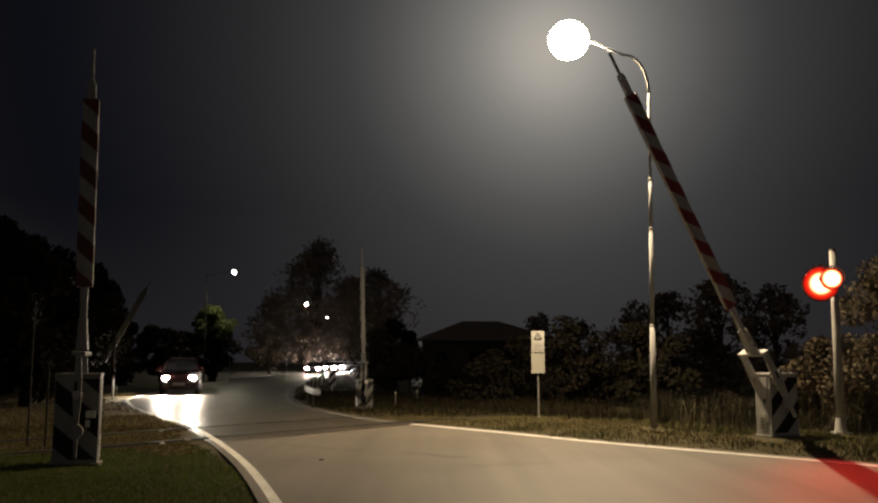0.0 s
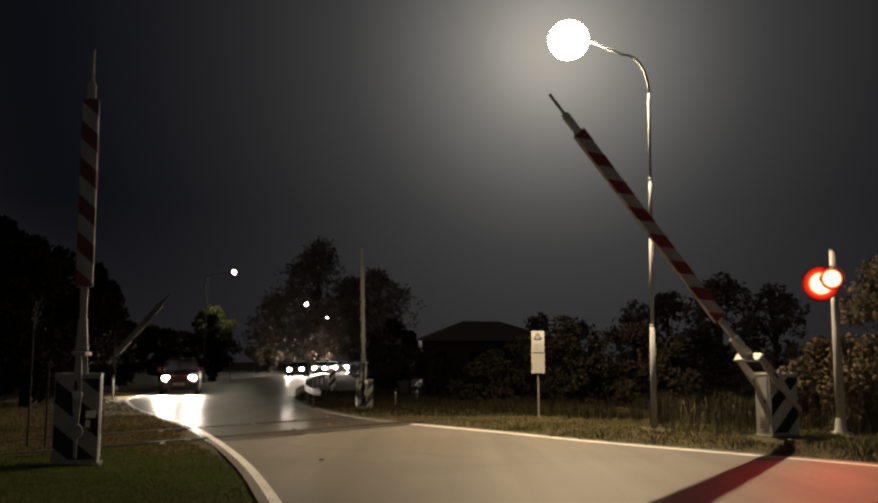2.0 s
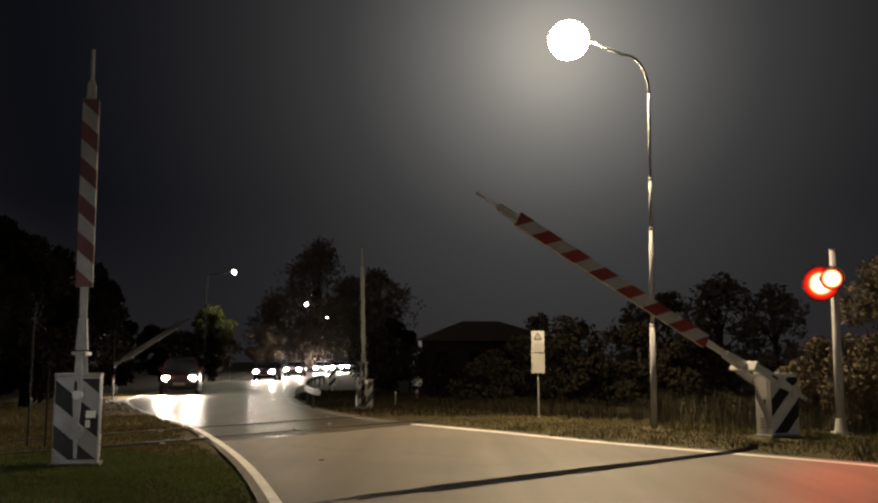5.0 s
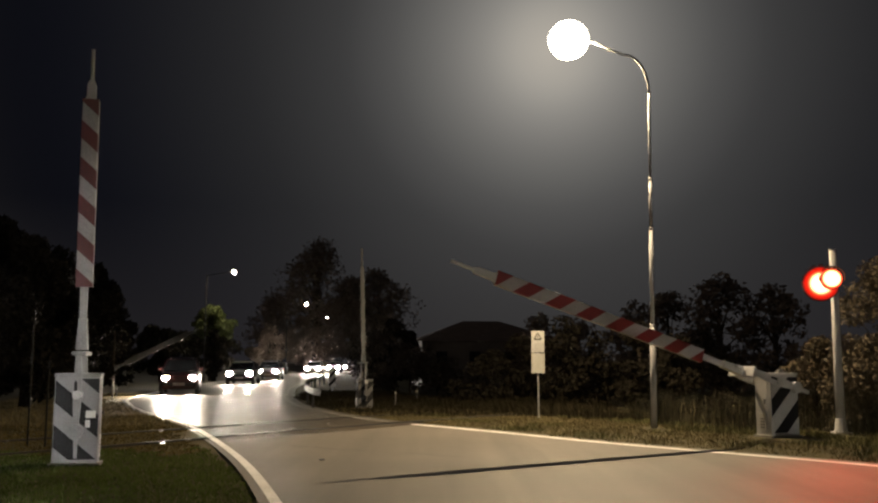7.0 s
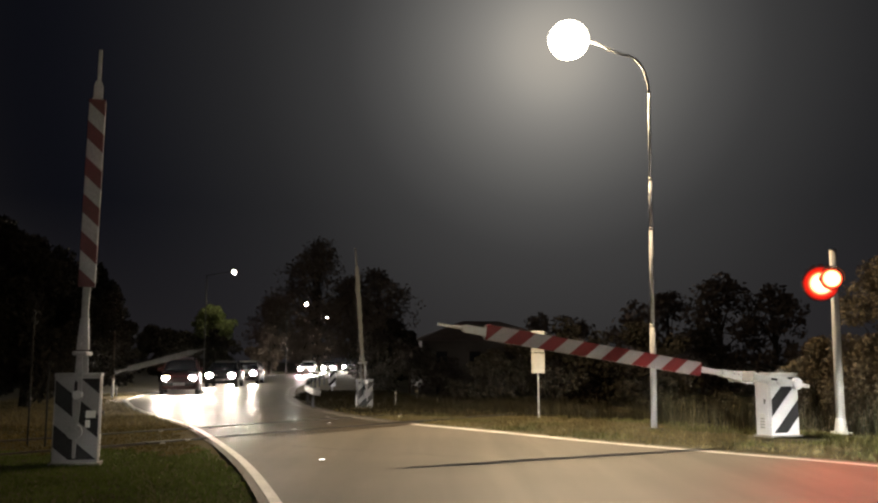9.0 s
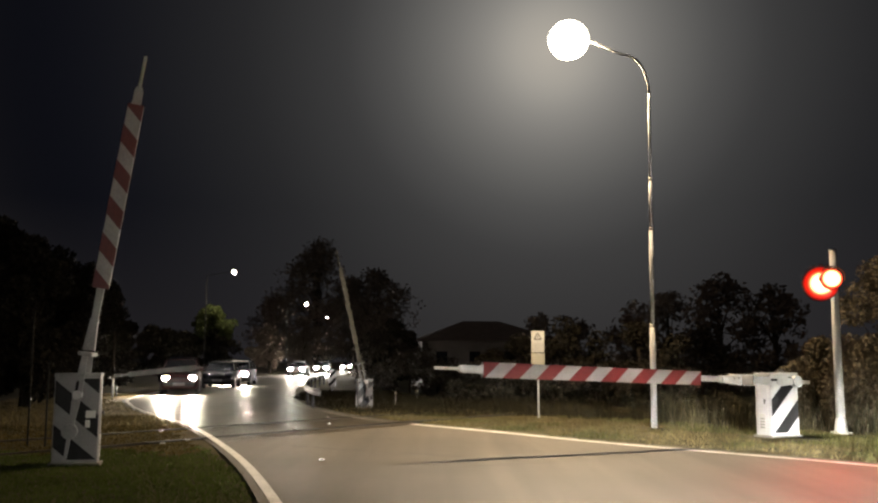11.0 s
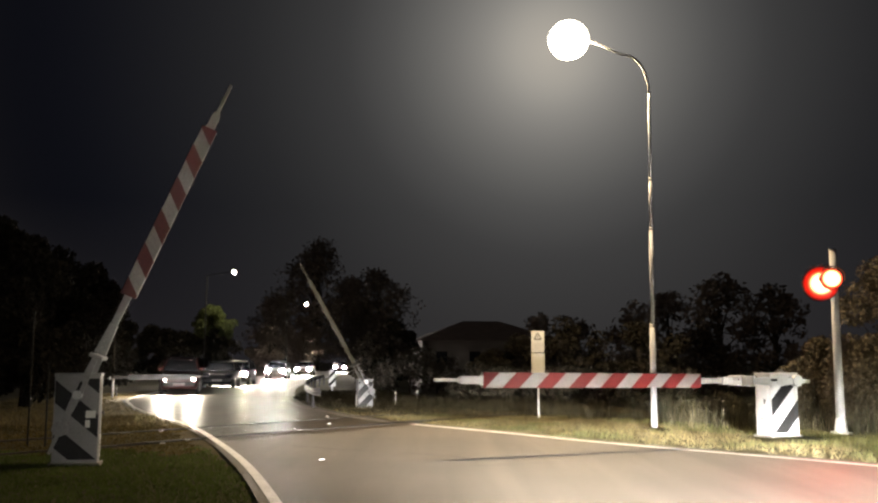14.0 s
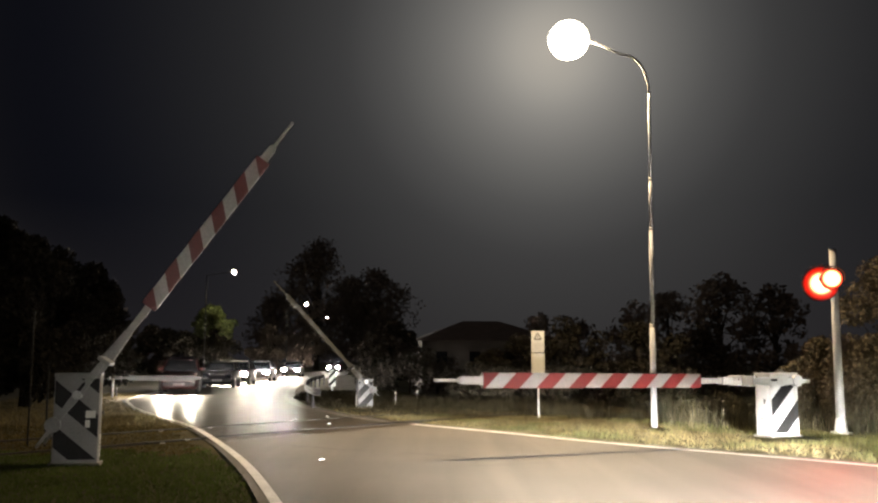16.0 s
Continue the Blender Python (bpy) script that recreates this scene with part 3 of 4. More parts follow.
# ---- signal ----
def signal():
    x, y = 7.69, 17.2
    z = lay(x, y)
    s = thing("level_crossing_signal", pose(x - 0.03, y, z, 0, 0.4, 0), "grey steel post with two glowing red lamps", "traffic light")
    bm = bmesh.new()
    tube(bm, 0.085, 0.065, (0, 0, 0), (0, 0, 3.56 - z), 18)
    part("post", bm, SIGNAL_POST, s, "pale grey steel post", True)
    bm = bmesh.new()
    disc(bm, 0.072, 0.03, Matrix.Translation((0, 0, 3.57 - z)))
    part("cap", bm, SIGNAL_POST, s)
    bm = bmesh.new()
    tube(bm, 0.125, 0.088, (0, 0, 0), (0, 0, 0.30), 18)
    box(bm, 0.30, 0.30, 0.03, Matrix.Translation((0, 0, 0.03)))
    part("foot", bm, SIGNAL_POST, s)
    # lens radii enlarged, standing in for the red glare
    for dx, dy, dz, r in ((-0.45, -0.45, 2.87, 0.315), (-0.36, -0.72, 2.94, 0.185)):
        m = Matrix.Translation((dx, dy, dz - z)) @ pose(0, 0, 0, 90, 0, -20)
        bm = bmesh.new()
        disc(bm, r + 0.01, 0.16, m @ Matrix.Translation((0, 0, -0.10)))
        tube(bm, 0.03, 0.03, (dx, dy + 0.1, dz - z), (0, 0, dz - z), 10)
        head = part("lamp_housing", bm, BLACK, s, "black round lamp housing")
        bm = bmesh.new()
        bmesh.ops.create_uvsphere(bm, u_segments=28, v_segments=14, radius=1, matrix=Matrix.Diagonal((r, r, 0.06, 1)))
        lens = part("red_lens", bm, RED_LENS if r > 0.2 else RED_LENS_SMALL, head, "dazzling red signal lens, white-hot in the middle", True)
        lens.matrix_local = m
        bm = bmesh.new()
        for q in range(9):
            a = math.pi * q / 8
            p = Vector(((r + 0.03) * math.cos(a), (r + 0.03) * math.sin(a), 0.08))
            box(bm, 0.09, 0.012, 0.2, m @ Matrix.Translation(p) @ pose(0, 0, 0, 0, 0, math.degrees(a) - 90))
        part("visor", bm, VISOR, head, "dull red-lit visor")
    lamp = bpy.data.lights.new("signal_light", "SPOT")
    lamp.energy, lamp.color, lamp.spot_size, lamp.spot_blend, lamp.shadow_soft_size = SIGNAL_POWER, (1.0, 0.03, 0.015), radians(54), 1.0, 0.15
    ob = new("signal_light", lamp)
    ob.matrix_basis = look((x - 0.65, y - 0.95, 2.85), (4.6, 8.6, 0.0))


signal()


# ---- street lamps ----
def street_lamp():
    x, y = 4.39, 18.42
    z = lay(x, y) - 0.03
    s = thing("street_lamp", pose(x, y, z, 0, 0.8, 0), "tall stepped steel street lamp with a lit head", "street lamp", "street lamps")
    for r1, r2, a, b in ((0.0635, 0.0617, 0, 2.133 - z), (0.0447, 0.043, 2.133 - z, 4.163 - z), (0.0367, 0.0358, 4.163 - z, 5.218 - z), (0.0304, 0.0295, 5.218 - z, 7.105 - z)):
        bm = bmesh.new()
        tube(bm, r1, r2, (0, 0, a), (0, 0, b), 16)
        if a:
            tube(bm, r1 + 0.020, r1 + 0.004, (0, 0, a - 0.02), (0, 0, a + 0.05), 16)
        part("pole_section", bm, POLE_PAINT, s, "", True)
    top = Vector((0, 0, 7.105 - z))
    end = Vector((-1.525, 1.16, 8.75 - z))
    flat = Vector((end.x, end.y, 0)).normalized()
    pts = [top]
    for k in range(1, 10):
        a = math.radians(84) * k / 9
        pts.append(top + flat * (0.667 * (1 - math.cos(a))) + Vector((0, 0, 0.98 * math.sin(a))))
    pts.append(end - flat * 0.22)
    bm = bmesh.new()
    sweep(bm, pts, 0.029)
    part("arm", bm, POLE_PAINT, s, "curved steel arm", True)
    m = Matrix.Translation(end) @ pose(0, 0, 0, 0, 0, math.degrees(math.atan2(flat.y, flat.x)))
    bm = bmesh.new()
    bmesh.ops.create_uvsphere(bm, u_segments=24, v_segments=12, radius=1, matrix=m @ Matrix.Diagonal((0.44, 0.27, 0.12, 1)))
    bmesh.ops.delete(bm, geom=[v for v in bm.verts if v.co.z < end.z - 0.03], context="VERTS")
    hood = part("hood", bm, GALV, s, "pale metal lamp hood", True)
    # bowl oversized: its shape stands in for the lamp's glare
    bm = bmesh.new()
    bmesh.ops.create_uvsphere(bm, u_segments=24, v_segments=12, radius=1, matrix=m @ Matrix.Translation((0.02, 0, -0.05)) @ Matrix.Diagonal((0.47, 0.47, 0.45, 1)))
    bowl = part("bowl", bm, LAMP_GLOW, hood, "dazzling warm white glass bowl, oversized for glare", True)
    bowl.visible_shadow = False
    lamp = bpy.data.lights.new("street_light", "SPOT")
    lamp.energy, lamp.color, lamp.spot_size, lamp.spot_blend, lamp.shadow_soft_size = STREET_POWER, (1.0, 0.755, 0.46), radians(174), 1.0, 0.04
    ob = new("street_light", lamp)
    c = s.matrix_basis @ (end + Vector((0.178, 0.09, -0.08)))
    ob.matrix_basis = look(c, c + Vector((0.0, -0.9, -9)))


street_lamp()


def far_lamp(x, y, h, side, r, power):
    s = thing("street_lamp", pose(x + side, y, lay(x + side, y) - 0.05), "distant lit street lamp beside the road", "street lamp", "street lamps")
    bm = bmesh.new()
    tube(bm, 0.06, 0.04, (0, 0, 0), (0, 0, h), 10)
    part("pole_section", bm, DULL_POST, s)
    bm = bmesh.new()
    tube(bm, 0.022, 0.02, (0, 0, h), (-side, 0, h + 0.3), 8)
    part("arm", bm, DULL_POST, s)
    bm = bmesh.new()
    bmesh.ops.create_uvsphere(bm, u_segments=16, v_segments=8, radius=1, matrix=Matrix.Translation((-side, 0, h + 0.25)) @ Matrix.Diagonal((r, r, r, 1)))
    part("bowl", bm, FAR_GLOW, s, "glowing white lamp")
    lamp = bpy.data.lights.new("far_street_light", "SPOT")
    lamp.energy, lamp.color, lamp.spot_size, lamp.spot_blend = power, (1.0, 0.91, 0.64), radians(140), 0.8
    lamp.shadow_soft_size = 0.15
    ob = new("far_street_light", lamp)
    ob.matrix_basis = look((x, y, h - 0.2), (x, y - 0.01, 0))


far_lamp(-15.3, 66, 7.9, -2.04, 0.125, 480)
far_lamp(-15.25, 102, 7.8, -2.2, 0.155, 900)
far_lamp(-16.6, 132, 7.8, -2.0, 0.09, 900)


# ---- warning sign ----
def sign():
    x, y = 2.49, 22.5
    z = lay(x, y) - 0.03
    s = thing("warning_sign", pose(x, y, z, 0, 0, -6), "two pale worn warning plates on a thin post", "sign")
    bm = bmesh.new()
    tube(bm, 0.02, 0.02, (0, 0, 0), (0, 0, 2.20), 12)
    part("post", bm, GALV, s, "thin galvanised post")
    for z0, z1, m, w in ((1.68, 2.22, SIGN_FACE, 0.325), (1.16, 1.66, SIGN_FACE_GREY, 0.335)):
        bm = bmesh.new()
        box(bm, w, 0.012, z1 - z0, Matrix.Translation((0, -0.04, (z0 + z1) / 2)), 0.004)
        plate = part("plate", bm, m, s)
        if z1 > 2:
            bm = bmesh.new()
            for k in range(3):
                a, b = [Vector((0.105 * math.sin(q * 2.0944), -0.05, 2.065 + 0.105 * math.cos(q * 2.0944))) for q in (k, k + 1)]
                tube(bm, 0.013, 0.013, a, b, 6)
            tube(bm, 0.012, 0.012, (0, -0.05, 2.04), (0, -0.05, 2.10), 6)
            part("triangle", bm, INK, plate, "printed warning triangle")
        bm = bmesh.new()
        for k in range(4):
            box(bm, 0.24 - 0.05 * (k % 2), 0.006, 0.012, Matrix.Translation((0, -0.049, z0 + 0.06 + 0.05 * k)))
        if z1 > 2:
            part("text_bars", bm, PALE_INK, plate)
        else:
            bm.free()


sign()


def dark_post(x, y, h):
    s = thing("post", pose(x, y, lay(x, y) - 0.05), "thin wooden post, its headlight-lit foot made pale, beside the far barrier", "post")
    bm = bmesh.new()
    tube(bm, 0.045, 0.04, (0, 0, 0), (0, 0, h), 12)
    pole = part("pole", bm, BARK, s, "", True)
    bm = bmesh.new()
    tube(bm, 0.046, 0.042, (0, 0, h), (0, 0, h + 0.03), 12)
    part("cap", bm, POST_BLACK, pole)
    # pale sleeve paints the headlights' light on the post's foot
    bm = bmesh.new()
    tube(bm, 0.052, 0.05, (0, 0, 0.08), (0, 0, 0.85), 12)
    part("sleeve", bm, GREY_PAINT, pole, "pale sleeve standing in for headlight on the foot")
    bm = bmesh.new()
    box(bm, 0.24, 0.24, 0.10, Matrix.Translation((0, 0, 0.04)), 0.01)
    part("footing", bm, CONCRETE, s, "concrete footing")


dark_post(-13.05, 35.9, 2.75)


# ---- guardrail and marker boards ----
RAIL_LINE = [(-3.42, 26.05), (-3.66, 26.5), (-4.10, 28.4), (-4.80, 32.3), (-5.75, 39.2), (-6.5, 46.8), (-7.1, 55.7)]


def guardrail():
    pts = smooth_line(RAIL_LINE, 40)
    g = thing("guardrail", Matrix(), "curved galvanised guardrail at the bend", "guardrail")
    prof = [(0.0, 0.43), (0.04, 0.452), (0.04, 0.485), (0.0, 0.515), (0.0, 0.555), (0.04, 0.585), (0.04, 0.618), (0.0, 0.64)]
    nr = offset(pts, 1.0) - pts
    verts = [(*(p - n * d), z) for p, n in zip(pts, nr) for d, z in prof]
    w = len(prof)
    faces = [(i * w + k, i * w + k + 1, (i + 1) * w + k + 1, (i + 1) * w + k) for i in range(len(pts) - 1) for k in range(w - 1)]
    me = bpy.data.meshes.new("rail_beam")
    me.from_pydata(verts, [], faces)
    me.materials.append(RAIL_SHADE)
    ob = new("rail_beam", me)
    ob.parent = g
    so = ob.modifiers.new("thickness", "SOLIDIFY")
    so.thickness = 0.006
    for i in range(2, 40, 5):
        bm = bmesh.new()
        p = pts[i] + nr[i] * 0.06
        box(bm, 0.06, 0.1, 0.66, Matrix.Translation((*p, 0.25)), 0.006)
        part("post", bm, DULL_POST, g)


guardrail()


def marker_board(x, y, w, z0, z1):
    s = thing("marker_board", pose(x, y, lay(x, y), 0, 0, 10), "black and white striped marker board on a post", "marker board")
    bm = bmesh.new()
    tube(bm, 0.03, 0.03, (0, 0.03, 0), (0, 0.03, z1), 10)
    part("post", bm, GALV, s)
    bm = bmesh.new()
    box(bm, w, 0.02, z1 - z0, Matrix.Translation((0, 0, (z0 + z1) / 2)), 0.004)
    board = part("board", bm, WHITE, s, "white reflective board")
    for k in range(4):
        c = z0 + k * 0.36 - 0.05
        flip = [(c, -w / 2), (c + 0.18, -w / 2), (c + 0.18 + w, w / 2), (c + w, w / 2)]
        cut = clip_x(flip, z0, z1)
        if len(cut) > 2:
            bm = bmesh.new()
            prism(bm, [(q, p) for p, q in cut], -0.014, -0.010)
            part("stripe", bm, BLACK, board)


marker_board(-4.70, 39.5, 0.30, 0.28, 1.02)

# thin marker posts on the far verge
for px, py, hh in ((-14.7, 63, 1.55), (-15.9, 77, 0.95), (-16.9, 100, 1.0), (-1.4, 29.0, 0.5), (-0.76, 31.3, 0.45), (-13.1, 36.5, 0.5)):
    p = thing("marker_post", pose(px, py, lay(px, py) - 0.05), "thin pale post on the verge", "post", "marker posts")
    bm = bmesh.new()
    tube(bm, 0.021, 0.019, (0, 0, 0), (0, 0, hh), 10)
    part("shaft", bm, GREY_PAINT, p)
    bm = bmesh.new()
    tube(bm, 0.023, 0.023, (0, 0, hh * 0.8), (0, 0, hh * 0.9), 10)
    part("reflector", bm, SIGN_FACE_GREY, p)

# a tall thin pole and an old fence post at the dark left roadside
for px, py, hh in ((-7.1, 15.6, 2.35), (-6.75, 15.5, 1.5)):
    p = thing("fence_post", pose(px, py, lay(px, py) - 0.05, 0, 0, 0), "thin dark grey metal post in the grass", "post", "fence posts")
    bm = bmesh.new()
    tube(bm, 0.017, 0.015, (0, 0, 0), (0, 0, hh), 10)
    part("shaft", bm, POST_BLACK, p)
    bm = bmesh.new()
    disc(bm, 0.035, 0.02, Matrix.Translation((0, 0, hh)))
    part("cap", bm, POST_BLACK, p)


# ---- road studs ----
def studs():
    bm = bmesh.new()
    box(bm, 0.08, 0.075, 0.02, Matrix.Translation((0, 0, 0.010)), 0.007)
    body = mesh_of("stud_body", bm, STUD_FACE)
    bm = bmesh.new()
    box(bm, 0.07, 0.012, 0.012, Matrix.Translation((0, -0.042, 0.011)))
    face = mesh_of("stud_lens", bm, STUD_FACE)
    for x, y in ((-1.69, 13.05), (-5.69, 18.5), (-4.77, 15.61), (-4.52, 16.27), (-4.89, 19.27), (-3.45, 21.64), (-3.02, 18.8), (-2.86, 23.17), (-4.2, 20.4), (-2.5, 20.5)):
        s = thing("road_stud", pose(x, y, 0.003 if x > -5 else lay(x, y), 0, 0, random.uniform(-20, 20)), "small white reflective road stud", "road stud", "road studs")
        for nm, me in (("body", body), ("lens", face)):
            o = new(nm, me)
            o.parent = s


studs()


# ---- cars ----
def loft(bm, stations, closed=True):
    """Joins rings of equal count into one skin."""
    rings = [[bm.verts.new(p) for p in r] for r in stations]
    for a, b in zip(rings, rings[1:]):
        for i in range(len(a)):
            j = (i + 1) % len(a)
            bm.faces.new((a[i], a[j], b[j], b[i]))
    bm.faces.new(rings[0][::-1]), bm.faces.new(rings[-1])
    bmesh.ops.recalc_face_normals(bm, faces=bm.faces)


def car(m, paint, label, lens, off_covers=False, mast=False, tall=1.0, lamp_size=(0.19, 0.125)):
    """A small hatchback, its nose at the origin and facing -y."""
    c = thing("car", m, label, "car", "cars queueing at the crossing")
    bm = bmesh.new()
    st = []
    for y, w, zb, zt in ((0.0, 0.62, 0.32, 0.62), (0.06, 0.76, 0.24, 0.70), (0.35, 0.84, 0.20, 0.80), (1.1, 0.87, 0.20, 0.94), (2.2, 0.88, 0.20, 0.97), (3.2, 0.87, 0.22, 0.98), (3.75, 0.82, 0.26, 0.96), (3.9, 0.74, 0.34, 0.86)):
        st.append([(-w * 0.94, y, zb), (w * 0.94, y, zb), (w, y, zb + 0.16), (w, y, zt - 0.16), (w * 0.90, y, zt - 0.03), (w * 0.6, y, zt), (-w * 0.6, y, zt), (-w * 0.90, y, zt - 0.03), (-w, y, zt - 0.16), (-w, y, zb + 0.16)])
    loft(bm, st)
    body = part("body", bm, paint, c, "", True)
    # cabin
    bm = bmesh.new()
    st = []
    for y, w, zt in ((0.95, 0.80, 0.93), (1.65, 0.66, 1.40 * tall), (2.0, 0.64, 1.46 * tall), (3.0, 0.63, 1.44 * tall), (3.45, 0.66, 1.32 * tall), (3.85, 0.76, 0.93)):
        st.append([(-0.80, y, 0.90), (0.80, y, 0.90), (w, y, zt), (w * 0.7, y, zt + 0.03), (-w * 0.7, y, zt + 0.03), (-w, y, zt)])
    loft(bm, st)
    part("cabin", bm, PANE, c, "dark windows")
    bm = bmesh.new()
    st = []
    for y, w, zt in ((1.58, 0.67, 1.375), (2.0, 0.655, 1.47), (3.0, 0.645, 1.45), (3.5, 0.66, 1.33)):
        st.append([(-w, y, zt * tall - 0.02), (w, y, zt * tall - 0.02), (w * 0.75, y, zt * tall + 0.035), (-w * 0.75, y, zt * tall + 0.035)])
    loft(bm, st)
    part("roof", bm, paint, c)
    for s in (-1, 1):
        for a, b in (((0.80 * s, 0.98, 0.92), (0.665 * s, 1.62, 1.39 * tall)), ((0.80 * s, 3.82, 0.92), (0.67 * s, 3.45, 1.34 * tall)), ((0.81 * s, 2.35, 0.92), (0.655 * s, 2.3, 1.46 * tall))):
            bm = bmesh.new()
            tube(bm, 0.035, 0.03, a, b, 8)
            part("pillar", bm, paint, c)
        for y in (0.72, 3.15):
            bm = bmesh.new()
            disc(bm, 0.30, 0.19, Matrix.Translation((0.80 * s, y, 0.30)) @ pose(0, 0, 0, 0, 90))
            wheel = part("wheel", bm, RUBBER, c, "black tyre", True)
            bm = bmesh.new()
            disc(bm, 0.19, 0.02, Matrix.Translation((0.90 * s, y, 0.30)) @ pose(0, 0, 0, 0, 90))
            part("rim", bm, GALV, wheel)
        bm = bmesh.new()
        bmesh.ops.create_uvsphere(bm, u_segments=12, v_segments=8, radius=1, matrix=Matrix.Translation((0.95 * s, 1.15, 1.0)) @ Matrix.Diagonal((0.10, 0.06, 0.075, 1)))
        tube(bm, 0.02, 0.02, (0.80 * s, 1.18, 0.96), (0.93 * s, 1.15, 0.98), 6)
        part("mirror", bm, paint, c)
        # lens slightly enlarged to stand in for headlight glare
        bm = bmesh.new()
        bmesh.ops.create_uvsphere(bm, u_segments=16, v_segments=10, radius=1, matrix=Matrix.Translation((0.60 * s, 0.075, 0.66)) @ Matrix.Diagonal((lamp_size[0], 0.09, lamp_size[1], 1)))
        light = part("headlight", bm, lens, c, "lit white headlight", True)
        # added shield keeps the glowing lens off the car's own bonnet
        bm = bmesh.new()
        box(bm, 0.46, 0.40, 0.014, Matrix.Translation((0.60 * s, 0.13, 0.81)) @ pose(0, 0, 0, 6, 0, 0), 0.005)
        part("headlight_brow", bm, BLACK, light, "added dark shield over the headlight")
        # made-up cover, closed in place of switching the headlight off
        if off_covers:
            bm = bmesh.new()
            bmesh.ops.create_uvsphere(bm, u_segments=16, v_segments=10, radius=1, matrix=Matrix.Diagonal((0.205, 0.11, 0.14, 1)))
            bmesh.ops.delete(bm, geom=[v for v in bm.verts if v.co.y > 0.035], context="VERTS")
            sh = part("headlight_shutter", bm, PANE, light, "added dark cover standing in for a switched-off headlight")
            sh["side"] = s
        bm = bmesh.new()
        box(bm, 0.16, 0.03, 0.07, Matrix.Translation((0.55 * s, 0.06, 0.36)), 0.01)
        part("fog_lamp", bm, PANE, c)
    bm = bmesh.new()
    for k in range(3):
        box(bm, 0.62, 0.03, 0.03, Matrix.Translation((0, 0.03, 0.56 + 0.05 * k)), 0.006)
    part("grille", bm, BLACK, c, "dark slatted grille")
    bm = bmesh.new()
    box(bm, 1.50, 0.10, 0.14, Matrix.Translation((0, 0.03, 0.42)), 0.03)
    part("bumper", bm, BLACK, c, "dark bumper")
    bm = bmesh.new()
    box(bm, 0.52, 0.015, 0.11, Matrix.Translation((0, -0.03, 0.42)), 0.004)
    part("registration_plate", bm, GREY_PAINT, c, "dull pale plate")
    for s in (-1, 1):
        bm = bmesh.new()
        box(bm, 0.12, 0.05, 0.3, Matrix.Translation((0.74 * s, 3.86, 0.80)), 0.02)
        part("tail_lamp", bm, TAIL, c, "red tail lamp")
        bm = bmesh.new()
        box(bm, 0.012, 0.02, 0.55, Matrix.Translation((0.28 * s - 0.2, 1.18, 1.05)) @ pose(0, 0, 0, -55, 0, 60 * s * 0 + 70))
        part("wiper", bm, BLACK, c)
    if mast:
        bm = bmesh.new()
        tube(bm, 0.012, 0.006, (0.3, 2.9, 1.45 * tall), (0.3, 3.0, 1.95 * tall), 6)
        part("aerial", bm, BLACK, c)
    return c


PATH_Y = (20, 36.6, 48.5, 64.6, 87, 118, 150, 200, 260)
PATH_X = (-9.0, -10.8, -12.0, -13.1, -14.2, -14.3, -14.0, -12.5, -10.0)


def lane(y):
    """The pose of a car whose nose is y metres along the oncoming lane."""
    x = [float(np.interp(q, PATH_Y, PATH_X)) for q in (y, y + 3.5)]
    swing_in = 7.0 * min(1.0, max(0.0, (52 - y) / 12))
    return pose(x[0], y, 0.002, 0, 0, math.degrees(math.atan2(-(x[1] - x[0]), 3.5)) + swing_in)


CAR_RED = mat("dark_red_paint", (0.020, 0.0055, 0.005), 0.35, 0.0, 0.1, 2, 50, 0.01, spec=0.25)
CAR_DARK = mat("black_car_paint", (0.008, 0.008, 0.009), 0.5, 0.0, 0.1, 2, 50, 0.01, spec=0.05)
CAR_GREY = mat("grey_car_paint", (0.035, 0.035, 0.037), 0.35, 0.0, 0.1, 2, 50, 0.01, spec=0.25)
CAR_WHITE = mat("pale_car_paint", (0.13, 0.13, 0.135), 0.3, 0.1, 0.1, 2, 50, 0.01)
CAR_A = car(pose(-11.22, 38.7, 0.002, 0, 0, 13.0) @ Matrix.Diagonal((0.93, 0.9, 1.08, 1)), CAR_RED, "dark red hatchback waiting with headlights on", HEAD_GLOW_SOFT, lamp_size=(0.16, 0.088))
CAR_B = car(lane(100), CAR_DARK, "dark hatchback rolling up behind the first car", HEAD_GLOW, True, True, 0.97)
CAR_C = car(lane(116), CAR_GREY, "grey car joining the queue, headlights on", HEAD_GLOW)
CAR_D = car(lane(125), CAR_WHITE, "pale car joining the queue, headlights on", HEAD_GLOW_BRIGHT)
CAR_E = car(lane(138), CAR_GREY, "grey car joining the queue, headlights on", HEAD_GLOW_BRIGHT)
CAR_F = car(lane(148), CAR_DARK, "dark car far along the road, headlights on", HEAD_GLOW_BRIGHT)
# beams of the first car, which stands still
for s in (-0.6, 0.6):
    lamp = bpy.data.lights.new("headlight_beam", "SPOT")
    lamp.energy, lamp.color, lamp.spot_size, lamp.spot_blend, lamp.shadow_soft_size = 3900 if s < 0 else 1500, (1.0, 0.86, 0.68), radians(82), 0.9, 0.06
    ob = new("headlight_beam", lamp)
    p = CAR_A.matrix_basis @ Vector((s, -0.12, 0.66))
    q = CAR_A.matrix_basis @ Vector((-3.4 if s < 0 else 0.4, -6.8, -1.0))
    ob.matrix_basis = look(p, q)


